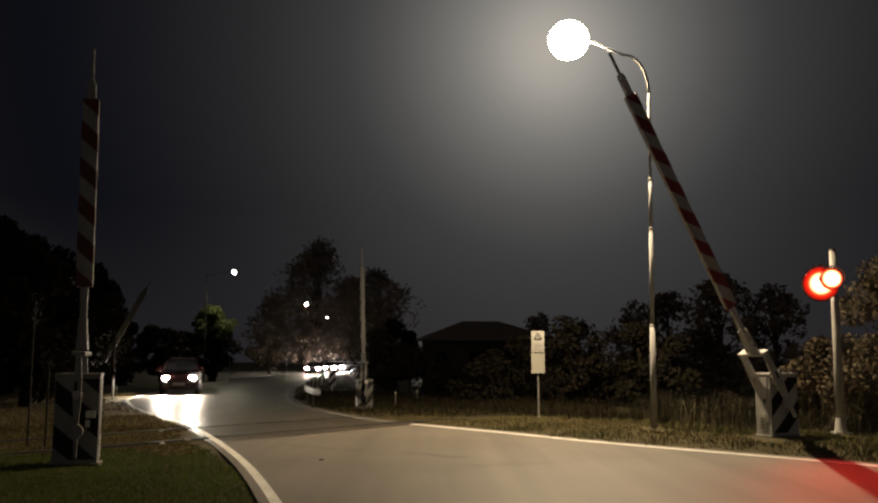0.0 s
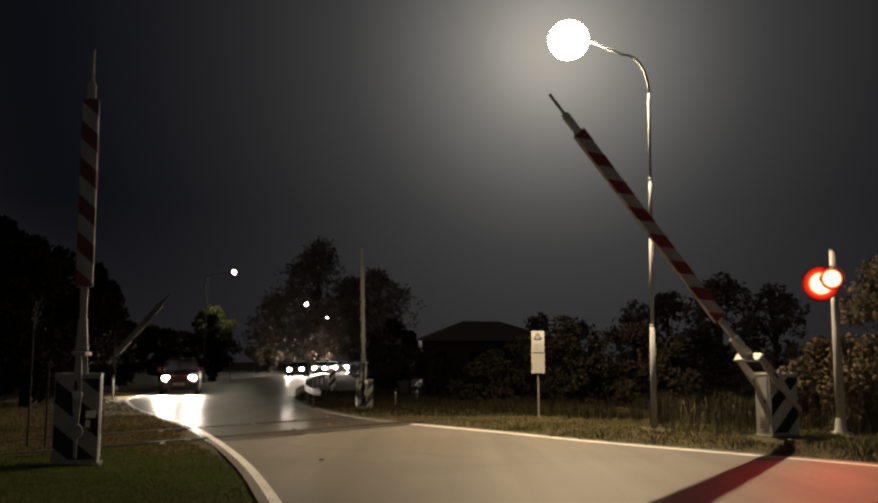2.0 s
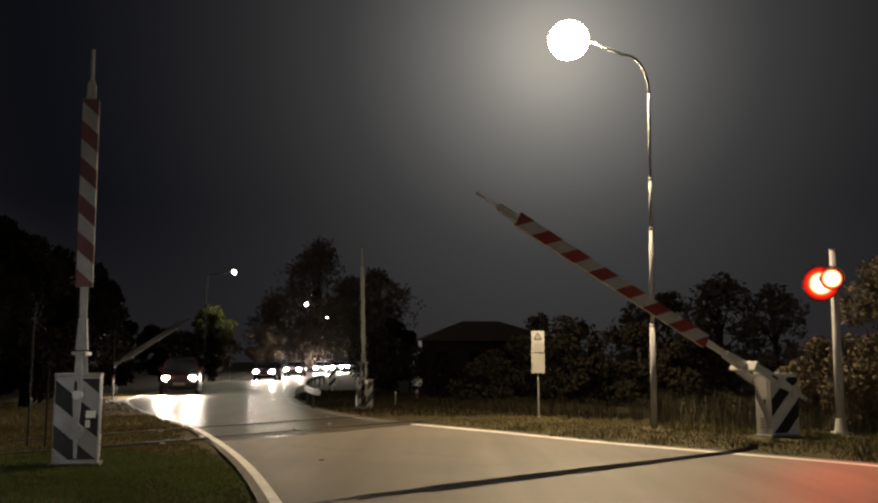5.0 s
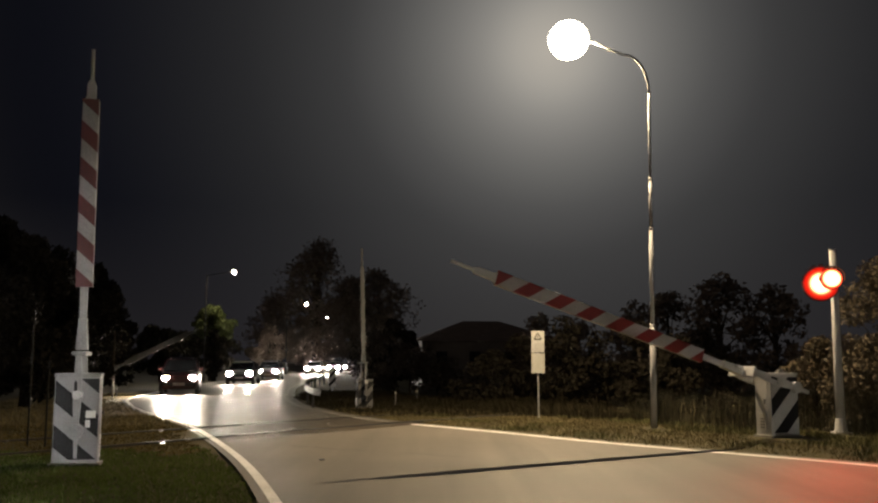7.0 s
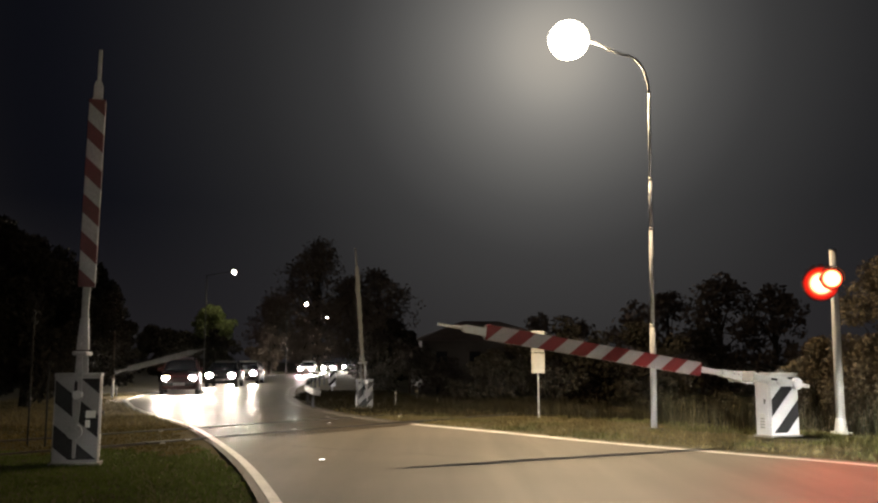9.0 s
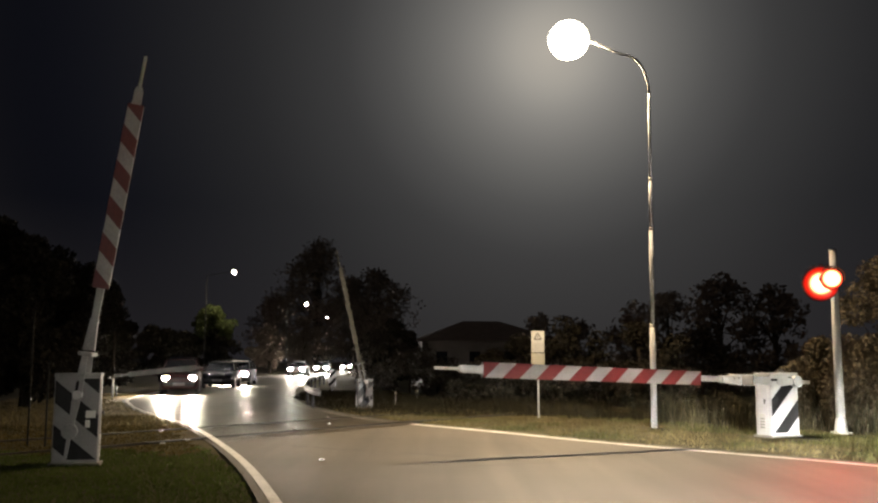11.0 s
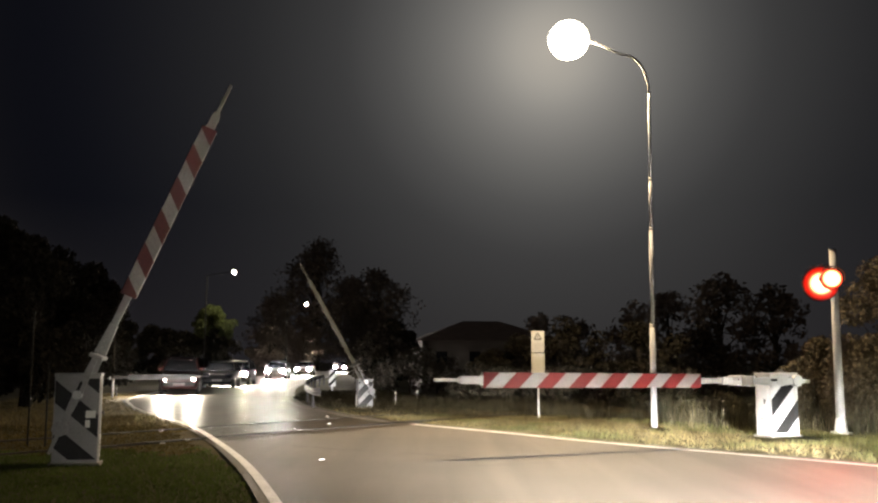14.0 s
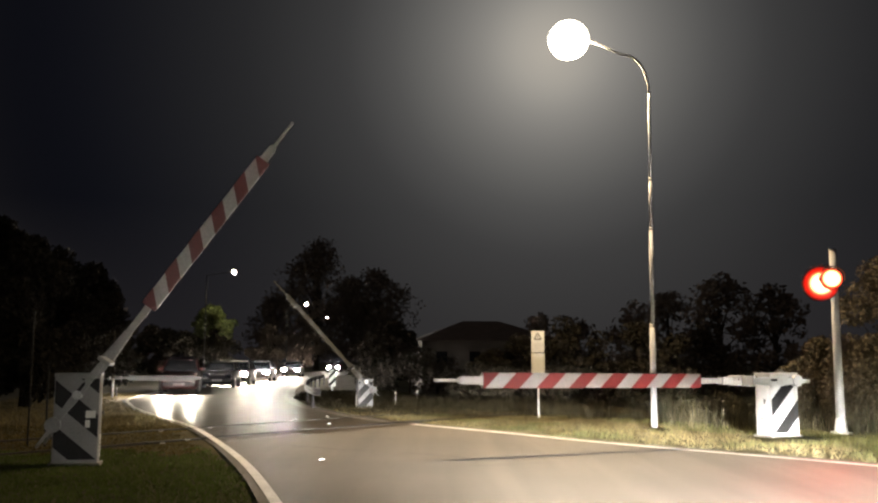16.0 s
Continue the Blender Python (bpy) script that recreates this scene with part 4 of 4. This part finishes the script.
def follower():
    """The car that rolls up out of sight behind the viewpoint; its dipped beams reach the barriers."""
    c = car(pose(9, -30, 0.002, 0, 0, 180), CAR_GREY, "grey car coming up the road with dipped headlights", PANE)
    units, road_fills = [], []
    for s in (-1, 1):
        bm = bmesh.new()
        box(bm, 0.36, 0.44, 0.01, Matrix.Translation((0, -0.20, 0.05)))
        for q in (-1, 1):
            box(bm, 0.01, 0.44, 0.26, Matrix.Translation((0.175 * q, -0.20, -0.06)))
        box(bm, 0.36, 0.01, 0.26, Matrix.Translation((0, 0.015, -0.06)))
        unit = part("headlamp_unit", bm, BLACK, c, "dark hooded headlamp unit")
        unit.location = (0.60 * s, -0.10, 0.66)
        bm = bmesh.new()
        disc(bm, 0.03, 0.01, pose(0, 0, 0, 90), 12)
        part("dipped_bulb", bm, DIPPED_GLOW, unit, "lit dipped beam")
        units.append(unit)
        # added unhooded lamp, a weak fill for the left boom
        bm = bmesh.new()
        disc(bm, 0.05, 0.01, Matrix.Translation((0.40 * s, -0.06, 0.50)) @ pose(0, 0, 0, 90), 12)
        part("position_lamp", bm, FILL_GLOW, c, "small added fill lamp")
        # added low fill lamp, hooded so that it brightens the road alone
        bm = bmesh.new()
        box(bm, 0.30, 0.44, 0.01, Matrix.Translation((0, -0.20, 0.05)))
        for q in (-0.5, 1):
            box(bm, 0.01, 0.44, 0.26, Matrix.Translation((0.145 * q, -0.20, -0.06)))
        box(bm, 0.30, 0.01, 0.26, Matrix.Translation((0, 0.015, -0.06)))
        road_fill = part("fog_lamp_unit", bm, BLACK, c, "dark hood of an added road fill lamp")
        road_fill.location = (0.52 * s, -0.12, 0.42)
        bm = bmesh.new()
        disc(bm, 0.03, 0.01, pose(0, 0, 0, 90), 12)
        part("fog_bulb", bm, ROAD_FILL_GLOW, road_fill, "added lamp that brightens the road")
        road_fills.append(road_fill)
    return c, units, road_fills


FOLLOWER, LAMP_UNITS, ROAD_FILL_UNITS = follower()


# ---- plants ----
def blades(name, pts, hmin, hmax, width, material, label, category, bend=0.35, seed=1):
    """Grass as single curved blades, one object."""
    rng = np.random.default_rng(seed)
    n = len(pts)
    h = rng.uniform(hmin, hmax, n)
    a = rng.uniform(0, 2 * math.pi, n)
    b = rng.uniform(0.1, 1.0, n) * bend * h
    w = width * rng.uniform(0.6, 1.4, n)
    side = np.stack([np.cos(a), np.sin(a), 0 * a], 1)
    fall = np.stack([-np.sin(a), np.cos(a), 0 * a], 1)
    p = np.asarray(pts)
    up = np.array((0, 0, 1.0))
    v = np.empty((n, 5, 3))
    v[:, 0], v[:, 1] = p - side * w[:, None] / 2, p + side * w[:, None] / 2
    mid = p + up * h[:, None] * 0.6 + fall * b[:, None] * 0.35
    v[:, 2], v[:, 3] = mid + side * w[:, None] * 0.35, mid - side * w[:, None] * 0.35
    v[:, 4] = p + up * h[:, None] + fall * b[:, None]
    i = np.arange(n)[:, None] * 5
    faces = [tuple(q) for q in (i + np.array([0, 1, 2, 3]))] + [tuple(q) for q in (i + np.array([3, 2, 4]))]
    return sheet(name, v.reshape(-1, 3).tolist(), faces, material, label, category, "stuff")


def scatter(n, x0, x1, y0, y1, keep, seed):
    rng = np.random.default_rng(seed)
    x, y = rng.uniform(x0, x1, n), rng.uniform(y0, y1, n)
    k = keep(x, y)
    x, y = x[k], y[k]
    return np.stack([x, y, lie(x, y) - 0.01], 1)


def right_of(x, y):
    return x - np.interp(y, RIGHT[:, 1], RIGHT[:, 0])


def left_of(x, y):
    return np.interp(y, LEFT[:, 1], LEFT[:, 0]) - x


def clear_rail(x, y):
    return np.abs(np.abs(((x - RAIL_AT[0]) * RAIL_DIR[1] - (y - RAIL_AT[1]) * RAIL_DIR[0])) - 1.15) > 0.22


def ragged(x, y, k=0.25):
    return k * np.sin(x * 3.1 + y * 1.7) + k * np.sin(x * 7.3 - y * 5.1) * 0.6


def trodden(x, y):
    """Bare earth round the feet of the barrier, the signal and the street lamp."""
    bare = (np.abs(x - 6.0) < 0.62) & (np.abs(y - 15.75) < 0.75)
    bare |= (np.abs(x - 7.6) < 0.3) & (np.abs(y - 16.8) < 0.7)
    return bare | ((np.abs(x - 4.3) < 0.25) & (np.abs(y - 18.1) < 0.55))


def greener(x, y):
    """Patches where the right verge keeps green grass, more of them towards the signal."""
    return np.sin(x * 1.7 + y * 0.6) + 0.8 * np.sin(x * 0.9 - y * 2.3) + 0.6 * np.sin(x * 5.1 + y * 4.3) > 1.6 - 0.32 * x


blades("verge_grass", scatter(190000, -3, 12, 11, 27, lambda x, y: (right_of(x, y) > 0.48 + ragged(x, y)) & (far_from(RIGHT, x, y) < 5.2) & clear_rail(x, y) & ~trodden(x, y) & ~greener(x, y), 3),
       0.015, 0.085, 0.011, DRY_GRASS, "short dry yellow verge grass beside the road", "grass", 0.9, 4)
blades("verge_grass", scatter(190000, -3, 12, 11, 27, lambda x, y: (right_of(x, y) > 0.48 + ragged(x, y)) & (far_from(RIGHT, x, y) < 5.2) & clear_rail(x, y) & ~trodden(x, y) & greener(x, y), 9),
       0.03, 0.115, 0.011, VERGE_GREEN, "patches of green grass on the verge", "grass", 0.8, 10)
blades("verge_grass", scatter(240000, -14, 0, 6, 18, lambda x, y: (left_of(x, y) > 0.22 + ragged(x, y, 0.12)) & clear_rail(x, y) & (left_of(x, y) < 8) & (y < 14.6 + 3 * ragged(x, y, 0.2)), 5),
       0.015, 0.06, 0.013, GREEN_GRASS, "short dark green grass on the inner bend", "grass", 0.7, 6)
blades("verge_grass", scatter(70000, -14, 0, 13, 20.5, lambda x, y: (left_of(x, y) > 0.30 + ragged(x, y, 0.2)) & clear_rail(x, y) & (left_of(x, y) < 8) & (y > 14.4 + 3 * ragged(x, y, 0.2)), 25),
       0.015, 0.06, 0.014, BROWN_GRASS, "thin trodden brown grass beside the tracks", "grass", 0.9, 26)
blades("verge_grass", scatter(60000, -17, -5, 19.5, 40, lambda x, y: (left_of(x, y) > np.where(y > 24.5, 0.30, 0.3) + ragged(x, y, 0.25)) & clear_rail(x, y) & (left_of(x, y) < 4.5), 15),
       0.03, 0.12, 0.014, DRY_GRASS, "dry yellow grass on the far side of the tracks", "grass", 0.7, 16)
blades("tall_weeds", scatter(26000, 3.6, 13, 16.5, 30, lambda x, y: (x > 0.21 * y) & (far_from(RIGHT, x, y) > 3.9 + ragged(x, y, 0.5)) & (right_of(x, y) > 0) & (far_from(RIGHT, x, y) < 7.5) & clear_rail(x, y) &
       (np.sin(x * 2.3 + 1) * np.sin(y * 1.9) > -0.1), 7), 0.2, 0.95, 0.012, REED, "tall pale weeds and reeds behind the verge", "weeds", 0.6, 8)
STALKS = mat("dry_stalks", (0.11, 0.096, 0.056), 0.85, 0, 0.3, 0.8, 10, 0, spec=0.1, random_tint=0.6)
for cx, cy, rx, ry, n, hi, seed in ((5.55, 18.6, 0.9, 0.9, 190, 0.85, 41), (7.45, 18.1, 0.28, 0.3, 45, 0.62, 42), (8.6, 18.2, 0.7, 0.6, 130, 0.80, 43)):
    blades("weed_clump", scatter(n, cx - rx, cx + rx, cy - ry, cy + ry, lambda x, y: ((x - cx) / rx) ** 2 + ((y - cy) / ry) ** 2 < 1, seed), 0.15, hi, 0.012, STALKS, "clump of tall pale dry weeds behind the verge", "weeds", 0.95, seed)
# dark blades here and below darken ground that should lie unlit
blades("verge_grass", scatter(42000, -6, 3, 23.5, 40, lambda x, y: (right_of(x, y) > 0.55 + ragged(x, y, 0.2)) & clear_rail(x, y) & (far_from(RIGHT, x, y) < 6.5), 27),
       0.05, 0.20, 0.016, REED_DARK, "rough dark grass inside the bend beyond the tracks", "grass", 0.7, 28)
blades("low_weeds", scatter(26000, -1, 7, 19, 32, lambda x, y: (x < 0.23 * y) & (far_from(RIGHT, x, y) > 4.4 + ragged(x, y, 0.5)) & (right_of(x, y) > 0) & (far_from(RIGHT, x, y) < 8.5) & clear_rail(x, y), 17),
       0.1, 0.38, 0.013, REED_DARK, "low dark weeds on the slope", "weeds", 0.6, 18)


def leaf_cloud(centres, radii, per, size, seed, flat=0.8):
    """Small pointed leaves strewn through overlapping clumps."""
    rng = np.random.default_rng(seed)
    verts, faces = [], []
    for c, r in zip(centres, radii):
        n = per
        d = rng.normal(size=(n, 3))
        d /= np.linalg.norm(d, axis=1)[:, None]
        p = np.array(c) + d * (r * rng.uniform(0.35, 1.05, n) ** 0.6)[:, None] * np.array((1, 1, flat))
        a, b = rng.normal(size=(n, 3)), rng.normal(size=(n, 3))
        a /= np.linalg.norm(a, axis=1)[:, None]
        b -= (a * b).sum(1)[:, None] * a
        b /= np.linalg.norm(b, axis=1)[:, None]
        s = size * rng.uniform(0.6, 1.4, n)[:, None]
        k = len(verts)
        q = np.stack([p - a * s, p + b * s * 0.5, p + a * s, p - b * s * 0.5], 1).reshape(-1, 3)
        verts += q.tolist()
        faces += [(k + 4 * i, k + 4 * i + 1, k + 4 * i + 2, k + 4 * i + 3) for i in range(n)]
    return verts, faces


def tree(name, x, y, h, spread, base, material, label, seed, clumps=26, per=160, size=0.2, category="tree", trunk=0.2, z=None, puff=(0.22, 0.40)):
    """A trunk with limbs, and a crown of leaves in clumps at the limb ends."""
    rng = random.Random(seed)
    z0 = (lay(x, y) if z is None else z) - 0.1
    t = thing(name, pose(x, y, z0), label, category)
    bm = bmesh.new()
    tube(bm, trunk, trunk * 0.6, (0, 0, 0), (0.05, 0, h * 0.45), 9)
    tube(bm, trunk * 0.6, trunk * 0.2, (0.05, 0, h * 0.45), (0, 0.1, h * 0.8), 8)
    cs, rs = [], []
    for k in range(clumps):
        a = rng.uniform(0, 6.283)
        u = rng.uniform(0, 1)
        zc = base + (h - base) * (0.08 + 0.84 * u)
        rad = spread * math.sqrt(max(0.05, 1 - (2 * u - 0.85) ** 2)) * rng.uniform(0.25, 0.95)
        c = (rad * math.cos(a), rad * math.sin(a), zc)
        cs.append(c)
        rs.append(spread * rng.uniform(*puff))
        if k % 2 == 0:
            tube(bm, trunk * 0.25, trunk * 0.06, (0.03, 0, min(h * 0.7, max(0.2, zc * 0.6))), c, 5)
    part("trunk", bm, SHADE_BARK if material is LEAF_SHADE else BARK, t, "rough bark trunk with limbs")
    v, f = leaf_cloud(cs, rs, per, size, seed)
    me = bpy.data.meshes.new("crown")
    me.from_pydata(v, [], f)
    me.materials.append(material)
    cr = new("crown", me)
    cr.parent = t
    return t


# far dark trees, leaves thinned so that the sky stands in for haze
tree("tree", -20.6, 150, 22.8, 7.4, 1.0, LEAF_HAZE, "large dark tree standing beyond the bend", 11, 150, 50, 0.30, trunk=0.5)
tree("tree", -10.8, 156, 18.2, 6.8, 0.8, LEAF_HAZE, "large dark tree standing beyond the bend", 12, 140, 50, 0.30, trunk=0.5)
tree("tree", -15.4, 160, 17.2, 5.4, 0.8, LEAF_HAZE, "large dark tree standing beyond the bend", 23, 100, 44, 0.30, trunk=0.5)
tree("tree", -28.0, 152, 13.0, 5.0, 0.6, LEAF_HAZE, "dark tree lower than its neighbours beyond the bend", 24, 90, 38, 0.30, trunk=0.4)
# one crown's lit top and shaded foliage, made as light and dark trees
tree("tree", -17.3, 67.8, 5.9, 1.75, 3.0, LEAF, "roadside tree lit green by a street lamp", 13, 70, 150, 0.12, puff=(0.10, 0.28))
tree("tree", -16.75, 66.6, 4.3, 1.15, 0.3, LEAF_SHADE, "low dark tree below the lit one", 22, 40, 160, 0.11, puff=(0.14, 0.30))
tree("tree", -17.5, 69.5, 5.4, 1.9, 0.9, LEAF_SHADE, "dark roadside tree behind the lit one", 21, 60, 150, 0.13, puff=(0.14, 0.30))
tree("tree", -20.5, 66, 4.6, 2.4, 0.3, LEAF_SHADE, "dark roadside tree behind the first car", 14, 26, 300, 0.18)
tree("tree", -19.6, 52, 5.0, 2.3, 0.3, LEAF_SHADE, "dark roadside tree in the shade", 15, 26, 300, 0.16)
tree("tree", -17.6, 46, 5.2, 1.9, 0.3, LEAF_SHADE, "dark roadside tree in the shade", 16, 26, 300, 0.15)
tree("tree", -12.9, 28, 5.5, 1.7, 0.3, LEAF_SHADE, "dark tree behind the barrier", 17, 40, 420, 0.10)
tree("tree", -15.2, 29, 5.6, 1.8, 0.2, LEAF_SHADE, "dark tree behind the barrier", 18, 34, 400, 0.10)
tree("tree", -13.2, 33, 4.6, 1.2, 0.2, LEAF_SHADE, "dark slim tree behind the barrier", 25, 24, 300, 0.10)
tree("tree", -20.5, 108, 6.0, 2.4, 0.6, LEAF_HAZE, "small dark tree beside the far road", 19, 20, 300, 0.22)
tree("tree", -19.5, 128, 8.0, 3.0, 0.8, LEAF_HAZE, "small dark tree beside the far road", 20, 20, 300, 0.22)
# thinned in the same way, for haze behind the verge
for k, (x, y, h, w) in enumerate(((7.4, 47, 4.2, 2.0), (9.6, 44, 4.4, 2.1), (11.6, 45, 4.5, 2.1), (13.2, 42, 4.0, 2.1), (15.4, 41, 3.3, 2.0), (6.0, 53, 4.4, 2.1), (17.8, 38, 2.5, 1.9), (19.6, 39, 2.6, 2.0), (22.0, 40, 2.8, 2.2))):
    tree("tree", x, y, h + 1.9, w, 0.1, LEAF_HAZE, "dark field-side tree behind the verge", 30 + k, 40, 52, 0.15)
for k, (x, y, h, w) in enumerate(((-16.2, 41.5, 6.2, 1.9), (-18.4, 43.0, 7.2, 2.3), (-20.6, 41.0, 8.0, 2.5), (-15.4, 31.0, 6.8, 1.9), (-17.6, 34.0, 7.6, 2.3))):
    tree("tree", x, y, h, w, 0.2, LEAF_SHADE, "dark roadside tree in the shade", 120 + k, 44, 380, 0.13)
# bush added to cover the house's brightly lit side wall
tree("bush", -3.2, 63, 5.0, 2.0, 0.1, LEAF_SHADE, "tall dark bush beside the house", 130, 24, 300, 0.14, "bush", 0.1)
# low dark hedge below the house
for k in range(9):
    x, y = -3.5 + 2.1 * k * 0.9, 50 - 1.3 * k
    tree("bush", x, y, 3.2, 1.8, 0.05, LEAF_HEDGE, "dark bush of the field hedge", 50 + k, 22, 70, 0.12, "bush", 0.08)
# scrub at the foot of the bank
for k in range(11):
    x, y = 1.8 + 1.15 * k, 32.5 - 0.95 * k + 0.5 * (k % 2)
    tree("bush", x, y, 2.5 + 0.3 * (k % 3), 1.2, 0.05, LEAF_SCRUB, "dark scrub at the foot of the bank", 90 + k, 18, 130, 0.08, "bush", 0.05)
# leafy bush beside the signal
tree("bush", 9.9, 19.2, 5.1, 1.9, 0.3, LEAF_BUSH, "tall leafy bush with pale small leaves", 70, 48, 640, 0.045, "bush", 0.09)
tree("bush", 9.0, 18.2, 2.6, 1.2, 0.1, LEAF_BUSH, "leafy bush beside the signal post", 71, 34, 520, 0.038, "bush", 0.06)
tree("bush", 11.6, 18.6, 5.6, 2.0, 0.2, LEAF_BUSH, "tall leafy bush with pale small leaves", 72, 40, 600, 0.045, "bush", 0.09)


tree("bush", 8.25, 19.7, 2.9, 1.05, 0.1, LEAF_BUSH, "leafy bush behind the barrier casing", 73, 30, 480, 0.038, "bush", 0.05)


# ---- house ----
def house():
    x, y, z = 3.2, 68, -2.0
    h = thing("house", pose(x, y, z, 0, 0, 8), "dark plastered house with a hipped tile roof", "house")
    w, d, e, r = 10.0, 8.0, 4.9, 1.6
    bm = bmesh.new()
    box(bm, w, d, e, Matrix.Translation((0, 0, e / 2)))
    wall = part("wall", bm, PLASTER, h, "old plaster walls")
    bm = bmesh.new()
    o = 0.5
    v = [bm.verts.new(p) for p in ((-w / 2 - o, -d / 2 - o, e), (w / 2 + o, -d / 2 - o, e), (w / 2 + o, d / 2 + o, e), (-w / 2 - o, d / 2 + o, e), (-1.4, 0, e + r), (1.4, 0, e + r))]
    for q in ((0, 1, 5, 4), (1, 2, 5), (2, 3, 4, 5), (3, 0, 4), (3, 2, 1, 0)):
        bm.faces.new([v[i] for i in q])
    part("roof", bm, ROOF_TILE, h, "hipped tile roof")
    for k in range(4):
        for zz in (1.4, 3.6):
            bm = bmesh.new()
            box(bm, 1.0, 0.10, 1.3, Matrix.Translation((-3.6 + 2.4 * k, -d / 2 - 0.01, zz)))
            win = part("window", bm, PLASTER, h, "plastered window surround")
            bm = bmesh.new()
            box(bm, 0.8, 0.06, 1.1, Matrix.Translation((-3.6 + 2.4 * k, -d / 2 - 0.04, zz)))
            part("pane", bm, PANE, win)


house()


# ---- what moves ----
def swing(b, boom, angles):
    return walk(boom, [(t, pose(0, 0, b["pivot"], 0, -a, 0)) for t, a in angles])


def motions():
    swing(RIGHT_BAR, RIGHT_BOOM, ((0, 60.6), (1, 54.1), (2, 47.3), (3, 40.1), (3.5, 36.7), (4, 33.4), (5, 27.5), (6.5, 19.3), (7, 16.95), (7.5, 14.4), (8.5, 10.2), (9, 8.1), (10, 4.5), (11, 2.2), (11.5, 1.6), (12, 1.2), (13, 0.85), (14, 0.6), (15, 0.55), (16, 0.55)))
    swing(LEFT_BAR, LEFT_BOOM, ((0, 90.6), (7, 90.6), (8, 90.5), (8.5, 90.2), (9, 89.4), (10, 86.4), (11, 82.2), (11.5, 79.9), (12, 77.7), (12.5, 75.3), (13, 72.7), (13.5, 70.1), (14, 67.3), (14.5, 64.3), (15, 61.4), (15.5, 58.3), (16, 55.0)))
    swing(FAR_RIGHT_BAR, FAR_RIGHT_BOOM, ((0, 88.5), (7, 88.5), (8, 88.2), (8.5, 87.3), (9, 85.6), (10, 81.6), (11, 77.2), (12, 72.3), (12.5, 69.8), (13, 66.8), (14, 60.3), (14.5, 56.8), (15, 53.6), (16, 47.0)))
    swing(FAR_LEFT_BAR, FAR_LEFT_BOOM, ((0, 63.2), (1, 57.5), (2, 51), (4, 39.5), (5, 34.2), (6.5, 29.3), (7, 26.8), (8, 21.6), (9, 15.4), (10, 9.8), (11, 5.8), (11.5, 4.9), (12, 4.3), (12.4, 3.8), (13, 2.6), (13.4, 1.6), (13.7, 1.0), (14.3, 0.4), (15, -0.1), (16, -0.5)))
    walk(CAR_B, [(t, lane(y)) for t, y in ((0, 100.8), (1, 94.3), (2, 88.7), (3, 81.9), (4, 74.9), (5, 67.8), (6.5, 58.7), (7, 56.1), (7.5, 53.8), (8, 51.8), (8.5, 50.4), (9, 49.4), (10, 48.6), (11, 48.4), (16, 48.4))])
    walk(CAR_C, [(t, lane(y)) for t, y in ((0, 116.8), (2, 106.6), (3.5, 97.5), (5, 86.5), (6.5, 73.5), (7, 69.6), (8, 62.6), (9, 58.0), (10, 55.3), (11, 54.2), (12, 54.0), (16, 54.0))])
    walk(CAR_D, [(t, lane(y)) for t, y in ((0, 125.3), (2, 118.1), (4, 110.9), (6.5, 102.7), (7, 100.8), (8, 98.1), (9, 95.5), (11.5, 87.0), (12.5, 82.0), (13, 79.2), (14, 74.1), (15, 69.0), (16, 64.7))])
    walk(CAR_E, [(t, lane(y)) for t, y in ((0, 138.1), (4, 126.6), (6.5, 121.8), (9, 115.0), (11.5, 106.2), (12, 103.6), (13, 98.3), (14, 93.3), (15, 89.0), (16, 85.0))])
    walk(CAR_F, [(t, lane(y)) for t, y in ((0, 150), (4, 144.5), (9, 138.5), (12, 134.5), (13, 131.4), (14, 127.9), (15, 124.1), (16, 120.5))])
    walk(FOLLOWER, [(t, pose(x, y, 0.002, 0, 0, r)) for t, x, y, r in ((0, 46, -85, 262), (2, 28, -52, 246), (3.5, 16.5, -29.5, 232), (5, 12.6, -20.5, 233), (7, 9.6, -12.5, 234.6), (7.8, 8.6, -9.8, 214), (9, 7.4, -6.6, 187), (10, 6.5, -4.0, 187), (11, 5.9, -2.2, 187), (12, 5.7, -1.7, 187), (16, 5.7, -1.7, 187))])
    for unit in LAMP_UNITS:
        p = unit.location.copy()
        walk(unit, [(t, pose(*p, a, 0, 0)) for t, a in ((0, 8), (3.5, 7), (5, 2), (6.5, -1.2), (7, 0), (7.4, 8.5), (8, 9), (8.5, 7.6), (9, 7.5), (16, 7.5))])
    # added road lamps point down until the road should brighten
    for unit in ROAD_FILL_UNITS:
        p = unit.location.copy()
        walk(unit, [(t, pose(*p, a, 0, 0)) for t, a in ((0, 26), (9.5, 26), (11, 14), (12, 8.2), (16, 8.2))])
    # added covers stand in for the waiting second car's headlights switched off
    for light in CAR_B.children:
        for sh in light.children:
            if sh.name.startswith("headlight_shutter"):
                x = 0.60 * sh["side"]
                up, down = pose(x, 0.16, 0.67, -85, 0, 0), pose(x, 0.075, 0.66, 0, 0, 0)
                walk(sh, [(0, up), (10.2, up), (10.5, down), (16, down)])


motions()
